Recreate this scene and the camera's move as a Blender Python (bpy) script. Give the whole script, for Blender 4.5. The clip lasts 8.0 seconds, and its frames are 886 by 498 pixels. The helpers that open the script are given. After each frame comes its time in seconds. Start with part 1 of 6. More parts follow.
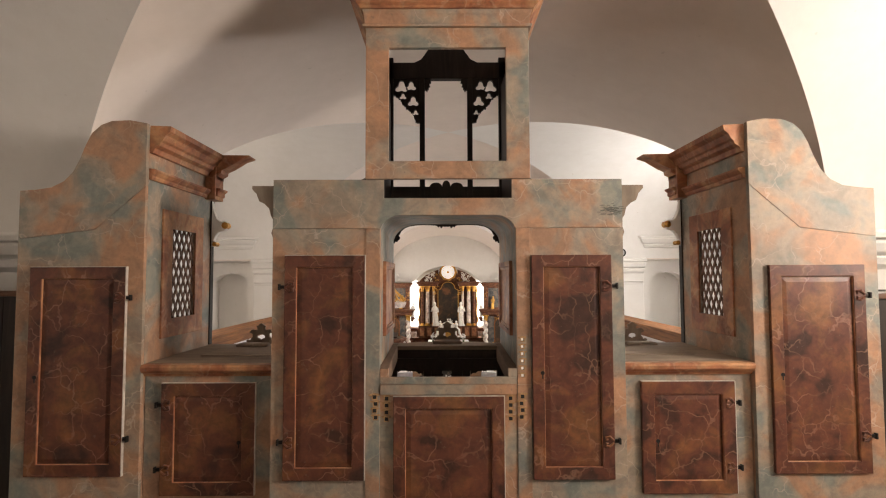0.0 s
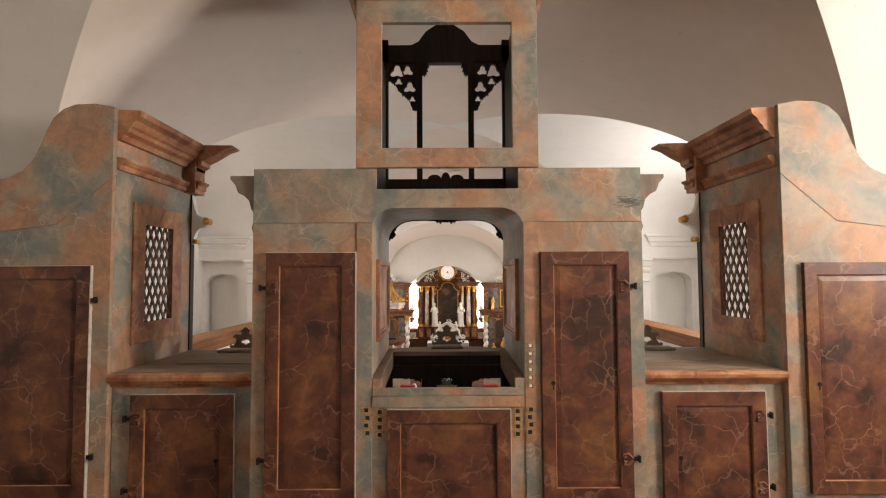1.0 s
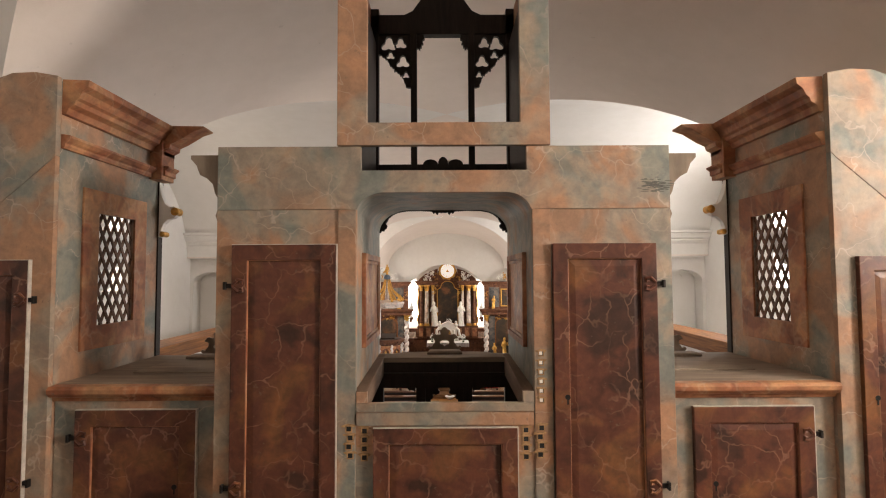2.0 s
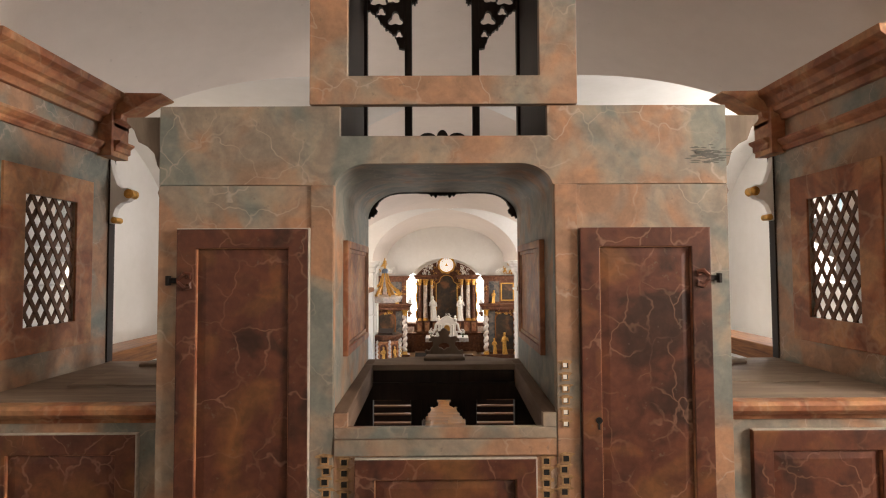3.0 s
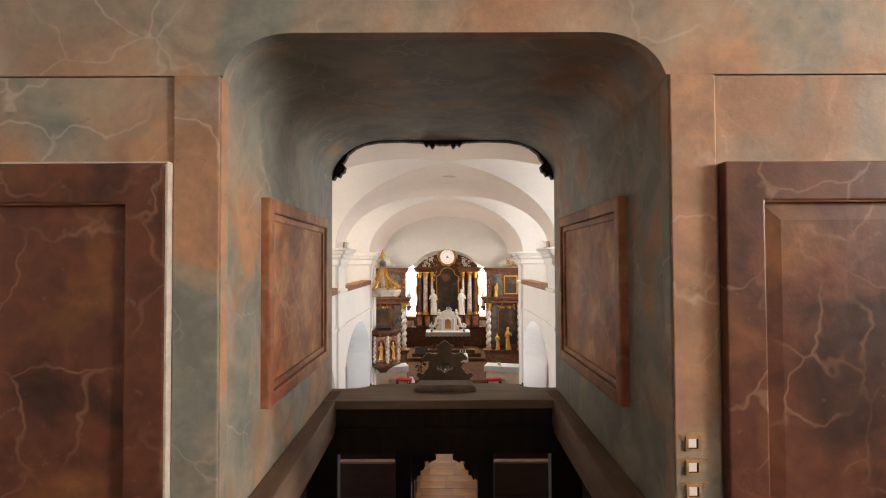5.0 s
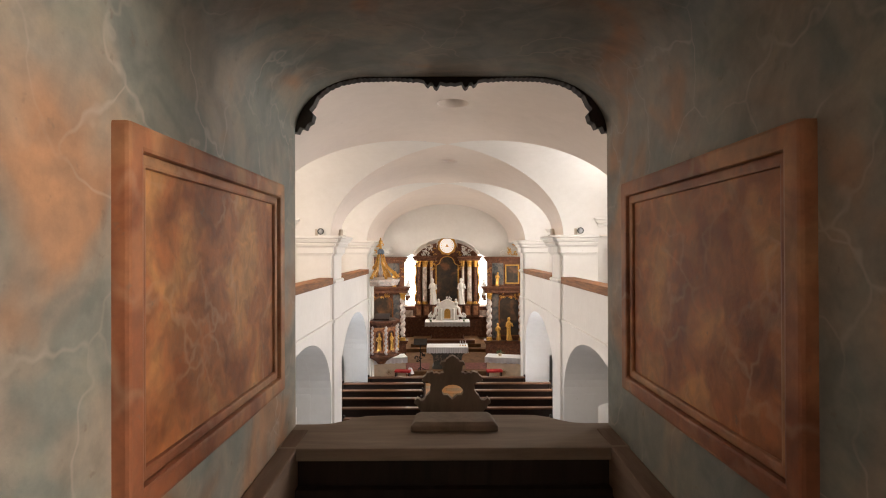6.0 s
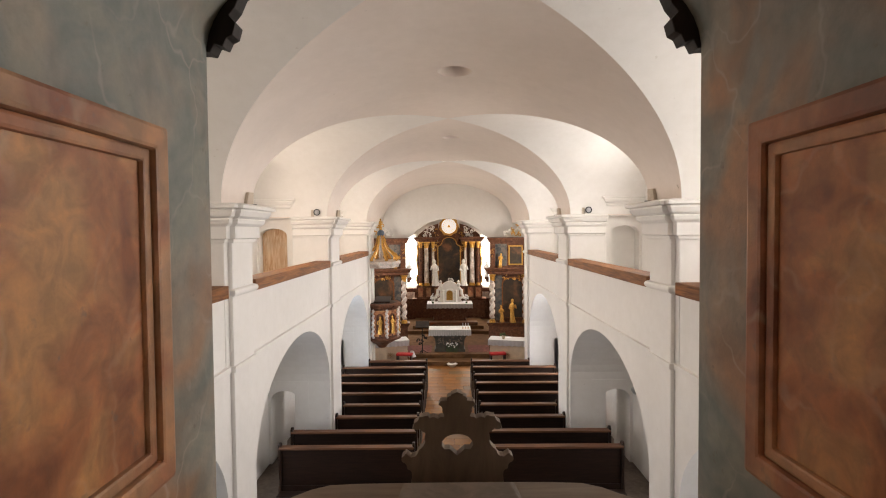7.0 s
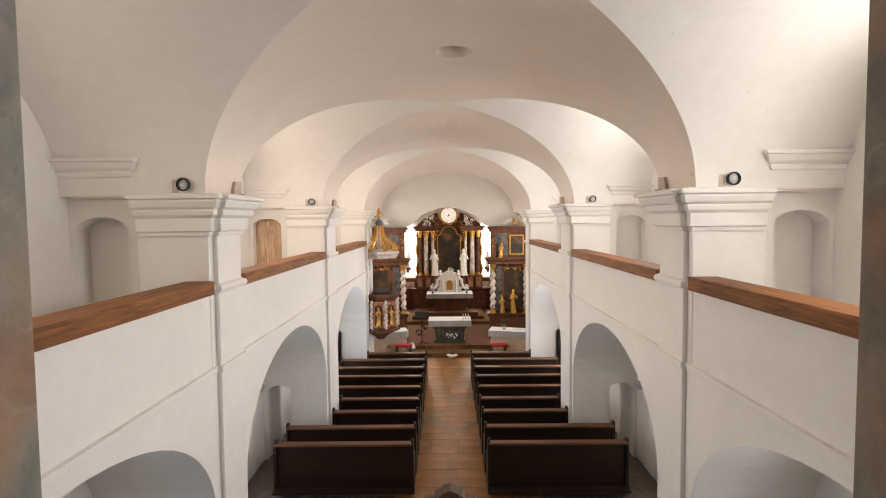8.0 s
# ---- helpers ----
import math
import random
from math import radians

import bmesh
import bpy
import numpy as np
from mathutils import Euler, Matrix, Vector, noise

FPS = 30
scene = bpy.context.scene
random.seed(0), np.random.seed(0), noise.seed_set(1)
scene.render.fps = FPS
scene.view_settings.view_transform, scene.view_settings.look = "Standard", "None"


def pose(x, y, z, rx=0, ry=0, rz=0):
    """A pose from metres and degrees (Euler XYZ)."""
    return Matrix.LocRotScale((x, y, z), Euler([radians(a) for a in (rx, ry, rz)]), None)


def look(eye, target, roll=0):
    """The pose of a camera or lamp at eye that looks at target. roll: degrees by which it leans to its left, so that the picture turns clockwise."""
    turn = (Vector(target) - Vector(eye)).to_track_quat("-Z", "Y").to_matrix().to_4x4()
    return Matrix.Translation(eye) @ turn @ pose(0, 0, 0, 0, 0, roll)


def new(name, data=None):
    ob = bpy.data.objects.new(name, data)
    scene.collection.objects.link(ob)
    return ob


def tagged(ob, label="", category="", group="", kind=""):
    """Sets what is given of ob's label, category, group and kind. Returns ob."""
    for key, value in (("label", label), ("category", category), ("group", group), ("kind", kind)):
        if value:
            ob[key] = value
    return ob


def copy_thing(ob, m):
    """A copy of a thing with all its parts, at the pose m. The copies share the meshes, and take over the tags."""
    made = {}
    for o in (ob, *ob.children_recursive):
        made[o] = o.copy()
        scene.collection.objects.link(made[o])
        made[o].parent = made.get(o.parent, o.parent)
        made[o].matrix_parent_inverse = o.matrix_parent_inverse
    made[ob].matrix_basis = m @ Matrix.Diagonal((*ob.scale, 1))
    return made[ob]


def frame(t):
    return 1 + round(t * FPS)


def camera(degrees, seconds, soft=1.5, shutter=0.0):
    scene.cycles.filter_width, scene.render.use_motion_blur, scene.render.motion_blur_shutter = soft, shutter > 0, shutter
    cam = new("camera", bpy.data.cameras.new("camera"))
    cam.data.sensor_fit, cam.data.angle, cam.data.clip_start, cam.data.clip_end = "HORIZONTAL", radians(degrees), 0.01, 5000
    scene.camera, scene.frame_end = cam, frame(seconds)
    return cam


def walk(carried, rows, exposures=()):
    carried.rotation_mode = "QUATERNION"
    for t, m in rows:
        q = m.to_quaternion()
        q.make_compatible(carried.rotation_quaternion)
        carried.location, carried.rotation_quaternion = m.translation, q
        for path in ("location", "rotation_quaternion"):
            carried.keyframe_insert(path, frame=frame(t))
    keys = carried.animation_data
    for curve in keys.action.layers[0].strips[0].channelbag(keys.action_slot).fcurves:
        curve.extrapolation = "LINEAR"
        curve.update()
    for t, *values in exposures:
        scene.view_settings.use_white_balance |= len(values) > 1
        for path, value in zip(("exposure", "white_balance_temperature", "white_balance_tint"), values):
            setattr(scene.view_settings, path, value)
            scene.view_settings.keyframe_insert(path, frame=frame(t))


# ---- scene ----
cam = camera(80.2, 8.0, soft=1.1)
PATH = [
    (0, (-0.033, -2.8728, 1.3826), (-0.029, -0.8755, 1.4859), -0.2),
    (0.5, (-0.035, -2.7458, 1.3832), (-0.03, -0.7485, 1.4865), -0.2),
    (1, (-0.031, -2.5858, 1.3783), (-0.025, -0.5895, 1.4827), -0.3),
    (1.5, (-0.019, -2.4158, 1.3774), (-0.013, -0.4186, 1.4778), -0.3),
    (1.7, (-0.011, -2.3379, 1.3705), (-0.006, -0.3406, 1.4739), -0.3),
    (3, (-0.012, -1.765, 1.359), (-0.003, 0.234, 1.4374), -0.3),
    (3.5, (-0.021, -1.5401, 1.3505), (-0.008, 0.4589, 1.4228), -0.3),
    (4, (-0.024, -1.3101, 1.3449), (-0.01, 0.6887, 1.4072), -0.3),
    (4.5, (-0.007, -1.0951, 1.3454), (0.004, 0.9036, 1.3978), -0.3),
    (4.7, (-0.002, -1.0112, 1.3425), (0.003, 0.9876, 1.3958), -0.3),
    (5.8, (-0.028, -0.4413, 1.322), (-0.017, 1.559, 1.3423), -0.1),
    (6, (-0.027, -0.3443, 1.3289), (-0.018, 1.655, 1.3372), -0.2),
    (6.5, (-0.02, -0.1133, 1.3233), (-0.015, 1.8865, 1.2976), -0.3),
    (7, (-0.02, 0.1249, 1.3406), (-0.019, 2.1233, 1.2749), -0.5),
    (7.5, (-0.014, 0.3181, 1.3554), (-0.014, 2.3162, 1.2637), -0.6),
    (8, (-0.002, 0.4673, 1.3727), (-0.002, 2.4642, 1.263), -0.6),
]
walk(cam, [(t, look(eye, target, roll)) for t, eye, target, roll in PATH])

# ---- world and lights ----
SKY = bpy.data.worlds.new("sky")
scene.world = SKY
SKY.use_nodes = True
_n = SKY.node_tree.nodes
_sky = _n.new("ShaderNodeTexSky")
_sky.sky_type = "NISHITA"
_sky.sun_disc = False
_sky.sun_elevation = radians(65)
_sky.sun_rotation = radians(60)
SKY.node_tree.links.new(_sky.outputs["Color"], _n["Background"].inputs["Color"])
_n["Background"].inputs["Strength"].default_value = 0.12
sun = new("sun", bpy.data.lights.new("sun", "SUN"))
sun.data.energy, sun.data.angle, sun.data.color = 4.0, radians(0.6), (1.0, 0.93, 0.82)
sun.matrix_world = look((6.1, 21.7, 9.5), (1.3, 24.9, -2.9))
scene.view_settings.exposure = 0.0


def window_lamp(x, y, z, nx, ny, w, h, watts, colour=(1.0, 0.925, 0.83), rise=-0.25):
    """The sky's light in a window's opening."""
    lamp = new("window_light", bpy.data.lights.new("window_light", "AREA"))
    lamp.data.shape, lamp.data.size, lamp.data.size_y = "RECTANGLE", w, h
    lamp.data.energy, lamp.data.color = watts, colour
    lamp.matrix_world = look((x, y, z), (x + nx, y + ny, z + rise))
    return lamp


# ---- materials ----
def mat(name, build):
    m = bpy.data.materials.new(name)
    m.use_nodes = True
    tree = m.node_tree
    bsdf = tree.nodes["Principled BSDF"]
    build(tree, bsdf)
    return m


def node(tree, kind, **inputs):
    n = tree.nodes.new(kind)
    for k, v in inputs.items():
        n.inputs[k.replace("_", " ")].default_value = v
    return n


def ramp(tree, fac, stops):
    r = tree.nodes.new("ShaderNodeValToRGB")
    while len(r.color_ramp.elements) < len(stops):
        r.color_ramp.elements.new(0.5)
    for e, (p, c) in zip(r.color_ramp.elements, stops):
        e.position, e.color = p, (*c, 1)
    tree.links.new(fac, r.inputs["Fac"])
    return r.outputs["Color"]


def coords(tree, scale=(1, 1, 1), offset=True):
    t = tree.nodes.new("ShaderNodeTexCoord")
    m = tree.nodes.new("ShaderNodeMapping")
    m.inputs["Scale"].default_value = scale
    tree.links.new(t.outputs["Object"], m.inputs["Vector"])
    if offset:
        info = tree.nodes.new("ShaderNodeObjectInfo")
        mul = tree.nodes.new("ShaderNodeMath")
        mul.operation = "MULTIPLY"
        mul.inputs[1].default_value = 37.0
        tree.links.new(info.outputs["Random"], mul.inputs[0])
        tree.links.new(mul.outputs[0], m.inputs["Location"])
    return m.outputs["Vector"]


def noise_tex(tree, vec, scale, detail=4.0, rough=0.55, distort=0.0):
    n = node(tree, "ShaderNodeTexNoise", Scale=scale, Detail=detail, Roughness=rough, Distortion=distort)
    tree.links.new(vec, n.inputs["Vector"])
    return n.outputs["Fac"]


def mix(tree, fac, a, b, mode="MIX"):
    m = tree.nodes.new("ShaderNodeMix")
    m.data_type, m.blend_type = "RGBA", mode
    for idx, v in ((0, fac), (6, a), (7, b)):
        if isinstance(v, (int, float)):
            m.inputs[idx].default_value = v
        elif isinstance(v, tuple):
            m.inputs[idx].default_value = (*v, 1)
        else:
            tree.links.new(v, m.inputs[idx])
    return m.outputs[2]


def bump(tree, bsdf, height, strength, distance=0.01):
    b = node(tree, "ShaderNodeBump", Strength=strength, Distance=distance)
    tree.links.new(height, b.inputs["Height"])
    tree.links.new(b.outputs["Normal"], bsdf.inputs["Normal"])


def veins(tree, vec, scale, width, distort=0.075):
    """Thin crooked lines, 0 to 1: the joints of warped Voronoi cells, broken by a coarse noise."""
    nz = node(tree, "ShaderNodeTexNoise", Scale=scale * 1.3, Detail=3.0)
    tree.links.new(vec, nz.inputs["Vector"])
    add = tree.nodes.new("ShaderNodeMix")
    add.data_type, add.blend_type = "RGBA", "LINEAR_LIGHT"
    add.inputs[0].default_value = distort
    tree.links.new(vec, add.inputs[6])
    tree.links.new(nz.outputs["Color"], add.inputs[7])
    v = node(tree, "ShaderNodeTexVoronoi", Scale=scale)
    v.feature = "DISTANCE_TO_EDGE"
    tree.links.new(add.outputs[2], v.inputs["Vector"])
    line = ramp(tree, v.outputs["Distance"], [(0.0, (1, 1, 1)), (width * 0.4, (0.7, 0.7, 0.7)), (width, (0, 0, 0))])
    cut = ramp(tree, noise_tex(tree, vec, scale * 0.9, 2.0), [(0.40, (0, 0, 0)), (0.62, (1, 1, 1))])
    return mix(tree, 1.0, line, cut, "MULTIPLY")


def marbling(dark, mid, light, vein, scale=2.6, vein_scale=5.0, vein_width=0.06, vein_amount=0.55, rough=0.5, at=(0.40, 0.46, 0.50, 0.58), distort=0.075):
    """Hand-painted marble: soft clouds of three colours, pale crooked veins, brush grain and worn spots."""
    def build(tree, bsdf):
        vec = coords(tree)
        cloud = noise_tex(tree, vec, scale, 3.5, 0.48, 0.55)
        base = ramp(tree, cloud, [(at[0], dark), (at[1], mid), (at[2], mid), (at[3], light)])
        dabs = ramp(tree, noise_tex(tree, vec, scale * 2.7, 3.0, 0.55, 0.9), [(0.36, (0.74, 0.76, 0.77)), (0.5, (1, 1, 1)), (0.62, (1.24, 1.17, 1.08))])
        base = mix(tree, 0.75, base, dabs, "MULTIPLY")
        fine = noise_tex(tree, vec, 42.0, 6.0, 0.7)
        tone = ramp(tree, fine, [(0.3, (0.8, 0.8, 0.8)), (0.7, (1.12, 1.1, 1.08))])
        base = mix(tree, 0.9, base, tone, "MULTIPLY")
        vn = veins(tree, vec, vein_scale, vein_width, distort)
        amount = mix(tree, 1.0, vn, (vein_amount,) * 3, "MULTIPLY")
        base = mix(tree, amount, base, vein)
        wear = ramp(tree, noise_tex(tree, vec, 38.0, 3.0, 0.6), [(0.66, (0, 0, 0)), (0.74, (0.5, 0.5, 0.5))])
        base = mix(tree, wear, base, (0.16, 0.12, 0.09))
        tree.links.new(base, bsdf.inputs["Base Color"])
        rg = ramp(tree, fine, [(0.2, (rough - 0.1,) * 3), (0.8, (rough + 0.18,) * 3)])
        tree.links.new(rg, bsdf.inputs["Roughness"])
        bsdf.inputs["Specular IOR Level"].default_value = 0.3
        bump(tree, bsdf, noise_tex(tree, vec, 90.0, 4.0, 0.6), 0.12, 0.004)
    return build


M_CASE = mat("marbled grey and ochre paint", marbling((0.215, 0.222, 0.195), (0.305, 0.25, 0.195), (0.365, 0.212, 0.132), (0.56, 0.45, 0.36), 3.1, 5.2, 0.020, 0.5, 0.5, (0.39, 0.46, 0.485, 0.565), 0.11))
M_LINING = mat("greyish marbled lining paint", marbling((0.215, 0.222, 0.195), (0.28, 0.245, 0.2), (0.37, 0.215, 0.13), (0.52, 0.43, 0.35), 3.6, 5.2, 0.02, 0.4, 0.5, (0.43, 0.5, 0.53, 0.63), 0.11))
M_DOOR = mat("marbled red-brown paint", marbling((0.052, 0.024, 0.017), (0.115, 0.043, 0.027), (0.19, 0.085, 0.036), (0.34, 0.20, 0.135), 5.0, 6.2, 0.03, 0.48, 0.36, (0.36, 0.46, 0.53, 0.68), 0.085))
M_TRIM = mat("ochre-brown moulding paint", marbling((0.24, 0.09, 0.045), (0.33, 0.14, 0.07), (0.42, 0.22, 0.11), (0.5, 0.33, 0.22), 5.0, 6.0, 0.05, 0.35, 0.45))
M_PANEL = mat("orange-brown panel paint", marbling((0.24, 0.085, 0.034), (0.37, 0.145, 0.058), (0.50, 0.25, 0.10), (0.58, 0.38, 0.24), 9.0, 8.0, 0.05, 0.35, 0.45, (0.36, 0.46, 0.51, 0.64)))


def wood(dark, light, grain=(1, 14, 14), rough=0.5, bumpy=0.2):
    def build(tree, bsdf):
        vec = coords(tree, grain)
        g = noise_tex(tree, vec, 3.0, 6.0, 0.65, 0.6)
        c = ramp(tree, g, [(0.3, dark), (0.7, light)])
        big = noise_tex(tree, coords(tree), 1.7, 3.0)
        c = mix(tree, 0.6, c, ramp(tree, big, [(0.3, (0.7, 0.7, 0.7)), (0.7, (1.15, 1.12, 1.1))]), "MULTIPLY")
        tree.links.new(c, bsdf.inputs["Base Color"])
        bsdf.inputs["Roughness"].default_value = rough
        bsdf.inputs["Specular IOR Level"].default_value = 0.3
        bump(tree, bsdf, g, bumpy, 0.004)
    return build


M_DARK = mat("dark stained wood", wood((0.012, 0.008, 0.006), (0.035, 0.022, 0.015), (10, 10, 1.2), 0.55))
M_PEW = mat("dark brown pew wood", wood((0.012, 0.006, 0.004), (0.032, 0.015, 0.009), (1, 12, 12), 0.42, 0.1))
# Rails painted lighter than M_PEW where their tops catch light; also other brown wood.
M_PEWTOP = mat("worn brown pew rail, lightened as lit", wood((0.085, 0.037, 0.018), (0.19, 0.088, 0.044), (1, 12, 12), 0.5, 0.1))
M_STAIN = mat("brown-stained old plaster", wood((0.42, 0.20, 0.08), (0.78, 0.64, 0.46), (7, 7, 0.9), 0.85))
M_RAIL = mat("orange pine rail", wood((0.085, 0.027, 0.007), (0.33, 0.13, 0.034), (11, 0.7, 11), 0.6, 0.5))
M_DUST = mat("dusty grey-brown wood", wood((0.20, 0.15, 0.11), (0.32, 0.25, 0.19), (1, 8, 8), 0.85))
M_CROWN = mat("old grey-brown carved wood", wood((0.18, 0.14, 0.105), (0.29, 0.225, 0.17), (8, 8, 2), 0.8))
M_RIM = mat("dusty brown plank", wood((0.13, 0.08, 0.052), (0.22, 0.15, 0.105), (8, 1, 8), 0.8))
M_FLOORWOOD = mat("worn gallery floorboards", wood((0.05, 0.033, 0.022), (0.11, 0.075, 0.05), (12, 1, 12), 0.65))


def plaster(colour, tint=0.07, bumps=0.13):
    def build(tree, bsdf):
        vec = coords(tree, offset=False)
        big = noise_tex(tree, vec, 0.55, 5.0, 0.6)
        fine = noise_tex(tree, vec, 7.0, 6.0, 0.65)
        a = tuple(c * (1 - tint) for c in colour)
        c = ramp(tree, big, [(0.3, a), (0.65, colour)])
        c = mix(tree, 0.5, c, ramp(tree, fine, [(0.3, (0.93, 0.92, 0.9)), (0.7, (1.03, 1.03, 1.03))]), "MULTIPLY")
        spots = ramp(tree, noise_tex(tree, vec, 16.0, 2.0, 0.5), [(0.73, (0, 0, 0)), (0.79, (0.35, 0.35, 0.35))])
        c = mix(tree, spots, c, (0.5, 0.44, 0.37))
        tree.links.new(c, bsdf.inputs["Base Color"])
        bsdf.inputs["Roughness"].default_value = 0.9
        bsdf.inputs["Specular IOR Level"].default_value = 0.2
        mixh = noise_tex(tree, vec, 24.0, 6.0, 0.7)
        bump(tree, bsdf, mix(tree, 0.5, mixh, big), bumps, 0.02)
    return build


M_WALL = mat("white limewash", plaster((0.80, 0.77, 0.73)))
M_VAULT = mat("cream limewash of the vault", plaster((0.80, 0.71, 0.64), 0.09, 0.1))


def simple(colour, rough=0.5, metal=0.0, vary=0.25, scale=12.0, spec=0.5):
    def build(tree, bsdf):
        vec = coords(tree)
        n = noise_tex(tree, vec, scale, 5.0, 0.65)
        c = ramp(tree, n, [(0.3, tuple(v * (1 - vary) for v in colour)), (0.7, tuple(min(1, v * (1 + vary)) for v in colour))])
        tree.links.new(c, bsdf.inputs["Base Color"])
        bsdf.inputs["Roughness"].default_value, bsdf.inputs["Metallic"].default_value = rough, metal
        bsdf.inputs["Specular IOR Level"].default_value = spec
        bump(tree, bsdf, n, 0.15, 0.004)
    return build


M_IRON = mat("blackened iron", simple((0.03, 0.025, 0.022), 0.55, 0.7))
M_GOLD = mat("gilding", simple((0.62, 0.34, 0.08), 0.32, 0.75, 0.4, 30.0))
M_CREAMSTONE = mat("white painted carving", simple((0.80, 0.77, 0.72), 0.5, 0.0, 0.08))
M_CLOTH = mat("white altar cloth", simple((0.78, 0.77, 0.78), 0.9, 0.0, 0.05, 30.0))
M_RED = mat("red upholstery", simple((0.42, 0.02, 0.02), 0.8, 0.0, 0.2))
M_REDMARBLE = mat("brown-red marbled altar", marbling((0.06, 0.022, 0.012), (0.125, 0.047, 0.023), (0.22, 0.10, 0.05), (0.38, 0.24, 0.16), 9.0, 7.0, 0.05, 0.3, 0.55, (0.3, 0.44, 0.54, 0.72)))
M_PALEMARBLE = mat("pinkish grey marbled shaft", marbling((0.48, 0.39, 0.34), (0.62, 0.54, 0.49), (0.7, 0.64, 0.6), (0.36, 0.25, 0.21), 4.0, 5.0, 0.05, 0.3, 0.35))
M_BLUEGREY = mat("grey-blue marbled paint", marbling((0.06, 0.065, 0.07), (0.11, 0.105, 0.10), (0.17, 0.14, 0.12), (0.3, 0.26, 0.23), 5.0, 5.0, 0.05, 0.3, 0.35))
M_CANVAS = mat("dark oil painting", marbling((0.016, 0.02, 0.024), (0.05, 0.035, 0.024), (0.2, 0.09, 0.045), (0.26, 0.17, 0.1), 2.3, 2.0, 0.08, 0.1, 0.35, (0.34, 0.48, 0.56, 0.74)))
M_STONEFRONT = mat("yellowish stone front", simple((0.62, 0.5, 0.36), 0.7, 0.0, 0.12, 5.0))
M_GREYSTONE = mat("dark grey-green stone", simple((0.075, 0.072, 0.058), 0.6, 0.0, 0.35, 6.0))
M_GREYMETAL = mat("grey painted metal", simple((0.42, 0.42, 0.42), 0.4, 0.3, 0.1))
M_LENS = mat("dark lamp lens", simple((0.02, 0.02, 0.02), 0.15, 0.0, 0.2))
M_CARD = mat("beige lamp housing", simple((0.5, 0.42, 0.33), 0.6, 0.0, 0.12))
M_GREEN = mat("green leaves", simple((0.06, 0.11, 0.04), 0.6, 0.0, 0.4))
M_BONE = mat("pale wooden knob socket", simple((0.55, 0.47, 0.36), 0.6, 0.0, 0.2))
M_LITEDGE = mat("pale strip for light-caught edges", simple((0.5, 0.45, 0.39), 0.7, 0.0, 0.25, 30.0))
M_BLACK = mat("flat black for unlit hole depth", simple((0.008, 0.007, 0.006), 0.8))
M_RUST = mat("rubbed bare wood patch", simple((0.34, 0.2, 0.09), 0.7, 0.0, 0.45, 40.0))


def _tiles(tree, bsdf):
    info = tree.nodes.new("ShaderNodeObjectInfo")
    c = ramp(tree, info.outputs["Random"], [(0.0, (0.31, 0.125, 0.026)), (0.4, (0.38, 0.165, 0.038)), (0.75, (0.43, 0.2, 0.055)), (0.9, (0.32, 0.17, 0.065)), (1.0, (0.21, 0.15, 0.085))])
    n = noise_tex(tree, coords(tree), 5.0, 6.0, 0.65)
    c = mix(tree, 0.7, c, ramp(tree, n, [(0.3, (0.75, 0.74, 0.72)), (0.7, (1.12, 1.1, 1.08))]), "MULTIPLY")
    worn = noise_tex(tree, coords(tree, offset=False), 1.1, 4.0, 0.6)
    c = mix(tree, 0.8, c, ramp(tree, worn, [(0.35, (0.62, 0.6, 0.58)), (0.62, (1.15, 1.12, 1.08))]), "MULTIPLY")
    tree.links.new(c, bsdf.inputs["Base Color"])
    rg = ramp(tree, n, [(0.3, (0.28,) * 3), (0.7, (0.5,) * 3)])
    tree.links.new(rg, bsdf.inputs["Roughness"])
    bump(tree, bsdf, n, 0.12, 0.004)


M_TILE = mat("tan stone floor tile", _tiles)
M_STEP = mat("worn brown stone step", simple((0.15, 0.078, 0.036), 0.85, 0.0, 0.4, 4.0, 0.1))
M_JOINT = mat("grey-brown mortar bed", simple((0.16, 0.12, 0.09), 0.85))


def _glass(tree, bsdf):
    bsdf.inputs["Base Color"].default_value = (0.95, 0.97, 0.95, 1)
    bsdf.inputs["Transmission Weight"].default_value = 1.0
    bsdf.inputs["Roughness"].default_value = 0.25
    bsdf.inputs["IOR"].default_value = 1.05


M_GLASS = mat("milky window glass", _glass)


def _glow(strength, colour=(1.0, 0.95, 0.88)):
    def build(tree, bsdf):
        bsdf.inputs["Emission Color"].default_value = (*colour, 1)
        bsdf.inputs["Emission Strength"].default_value = strength
    return build


M_DAYLIGHT = mat("bright overcast sky outside", _glow(1.9))
M_ROSE = mat("daylit white glass", _glow(0.85, (1.0, 0.97, 0.9)))


# ---- mesh helpers ----
def solid(bm, co, faces):
    vs = [bm.verts.new(c) for c in co]
    for f in faces:
        try:
            bm.faces.new([vs[i] for i in f])
        except ValueError:
            pass
    return vs


def box(bm, x0, x1, y0, y1, z0, z1):
    x0, x1 = sorted((x0, x1))
    y0, y1 = sorted((y0, y1))
    z0, z1 = sorted((z0, z1))
    co = [(x0, y0, z0), (x1, y0, z0), (x1, y1, z0), (x0, y1, z0), (x0, y0, z1), (x1, y0, z1), (x1, y1, z1), (x0, y1, z1)]
    return solid(bm, co, [(0, 3, 2, 1), (4, 5, 6, 7), (0, 1, 5, 4), (1, 2, 6, 5), (2, 3, 7, 6), (3, 0, 4, 7)])


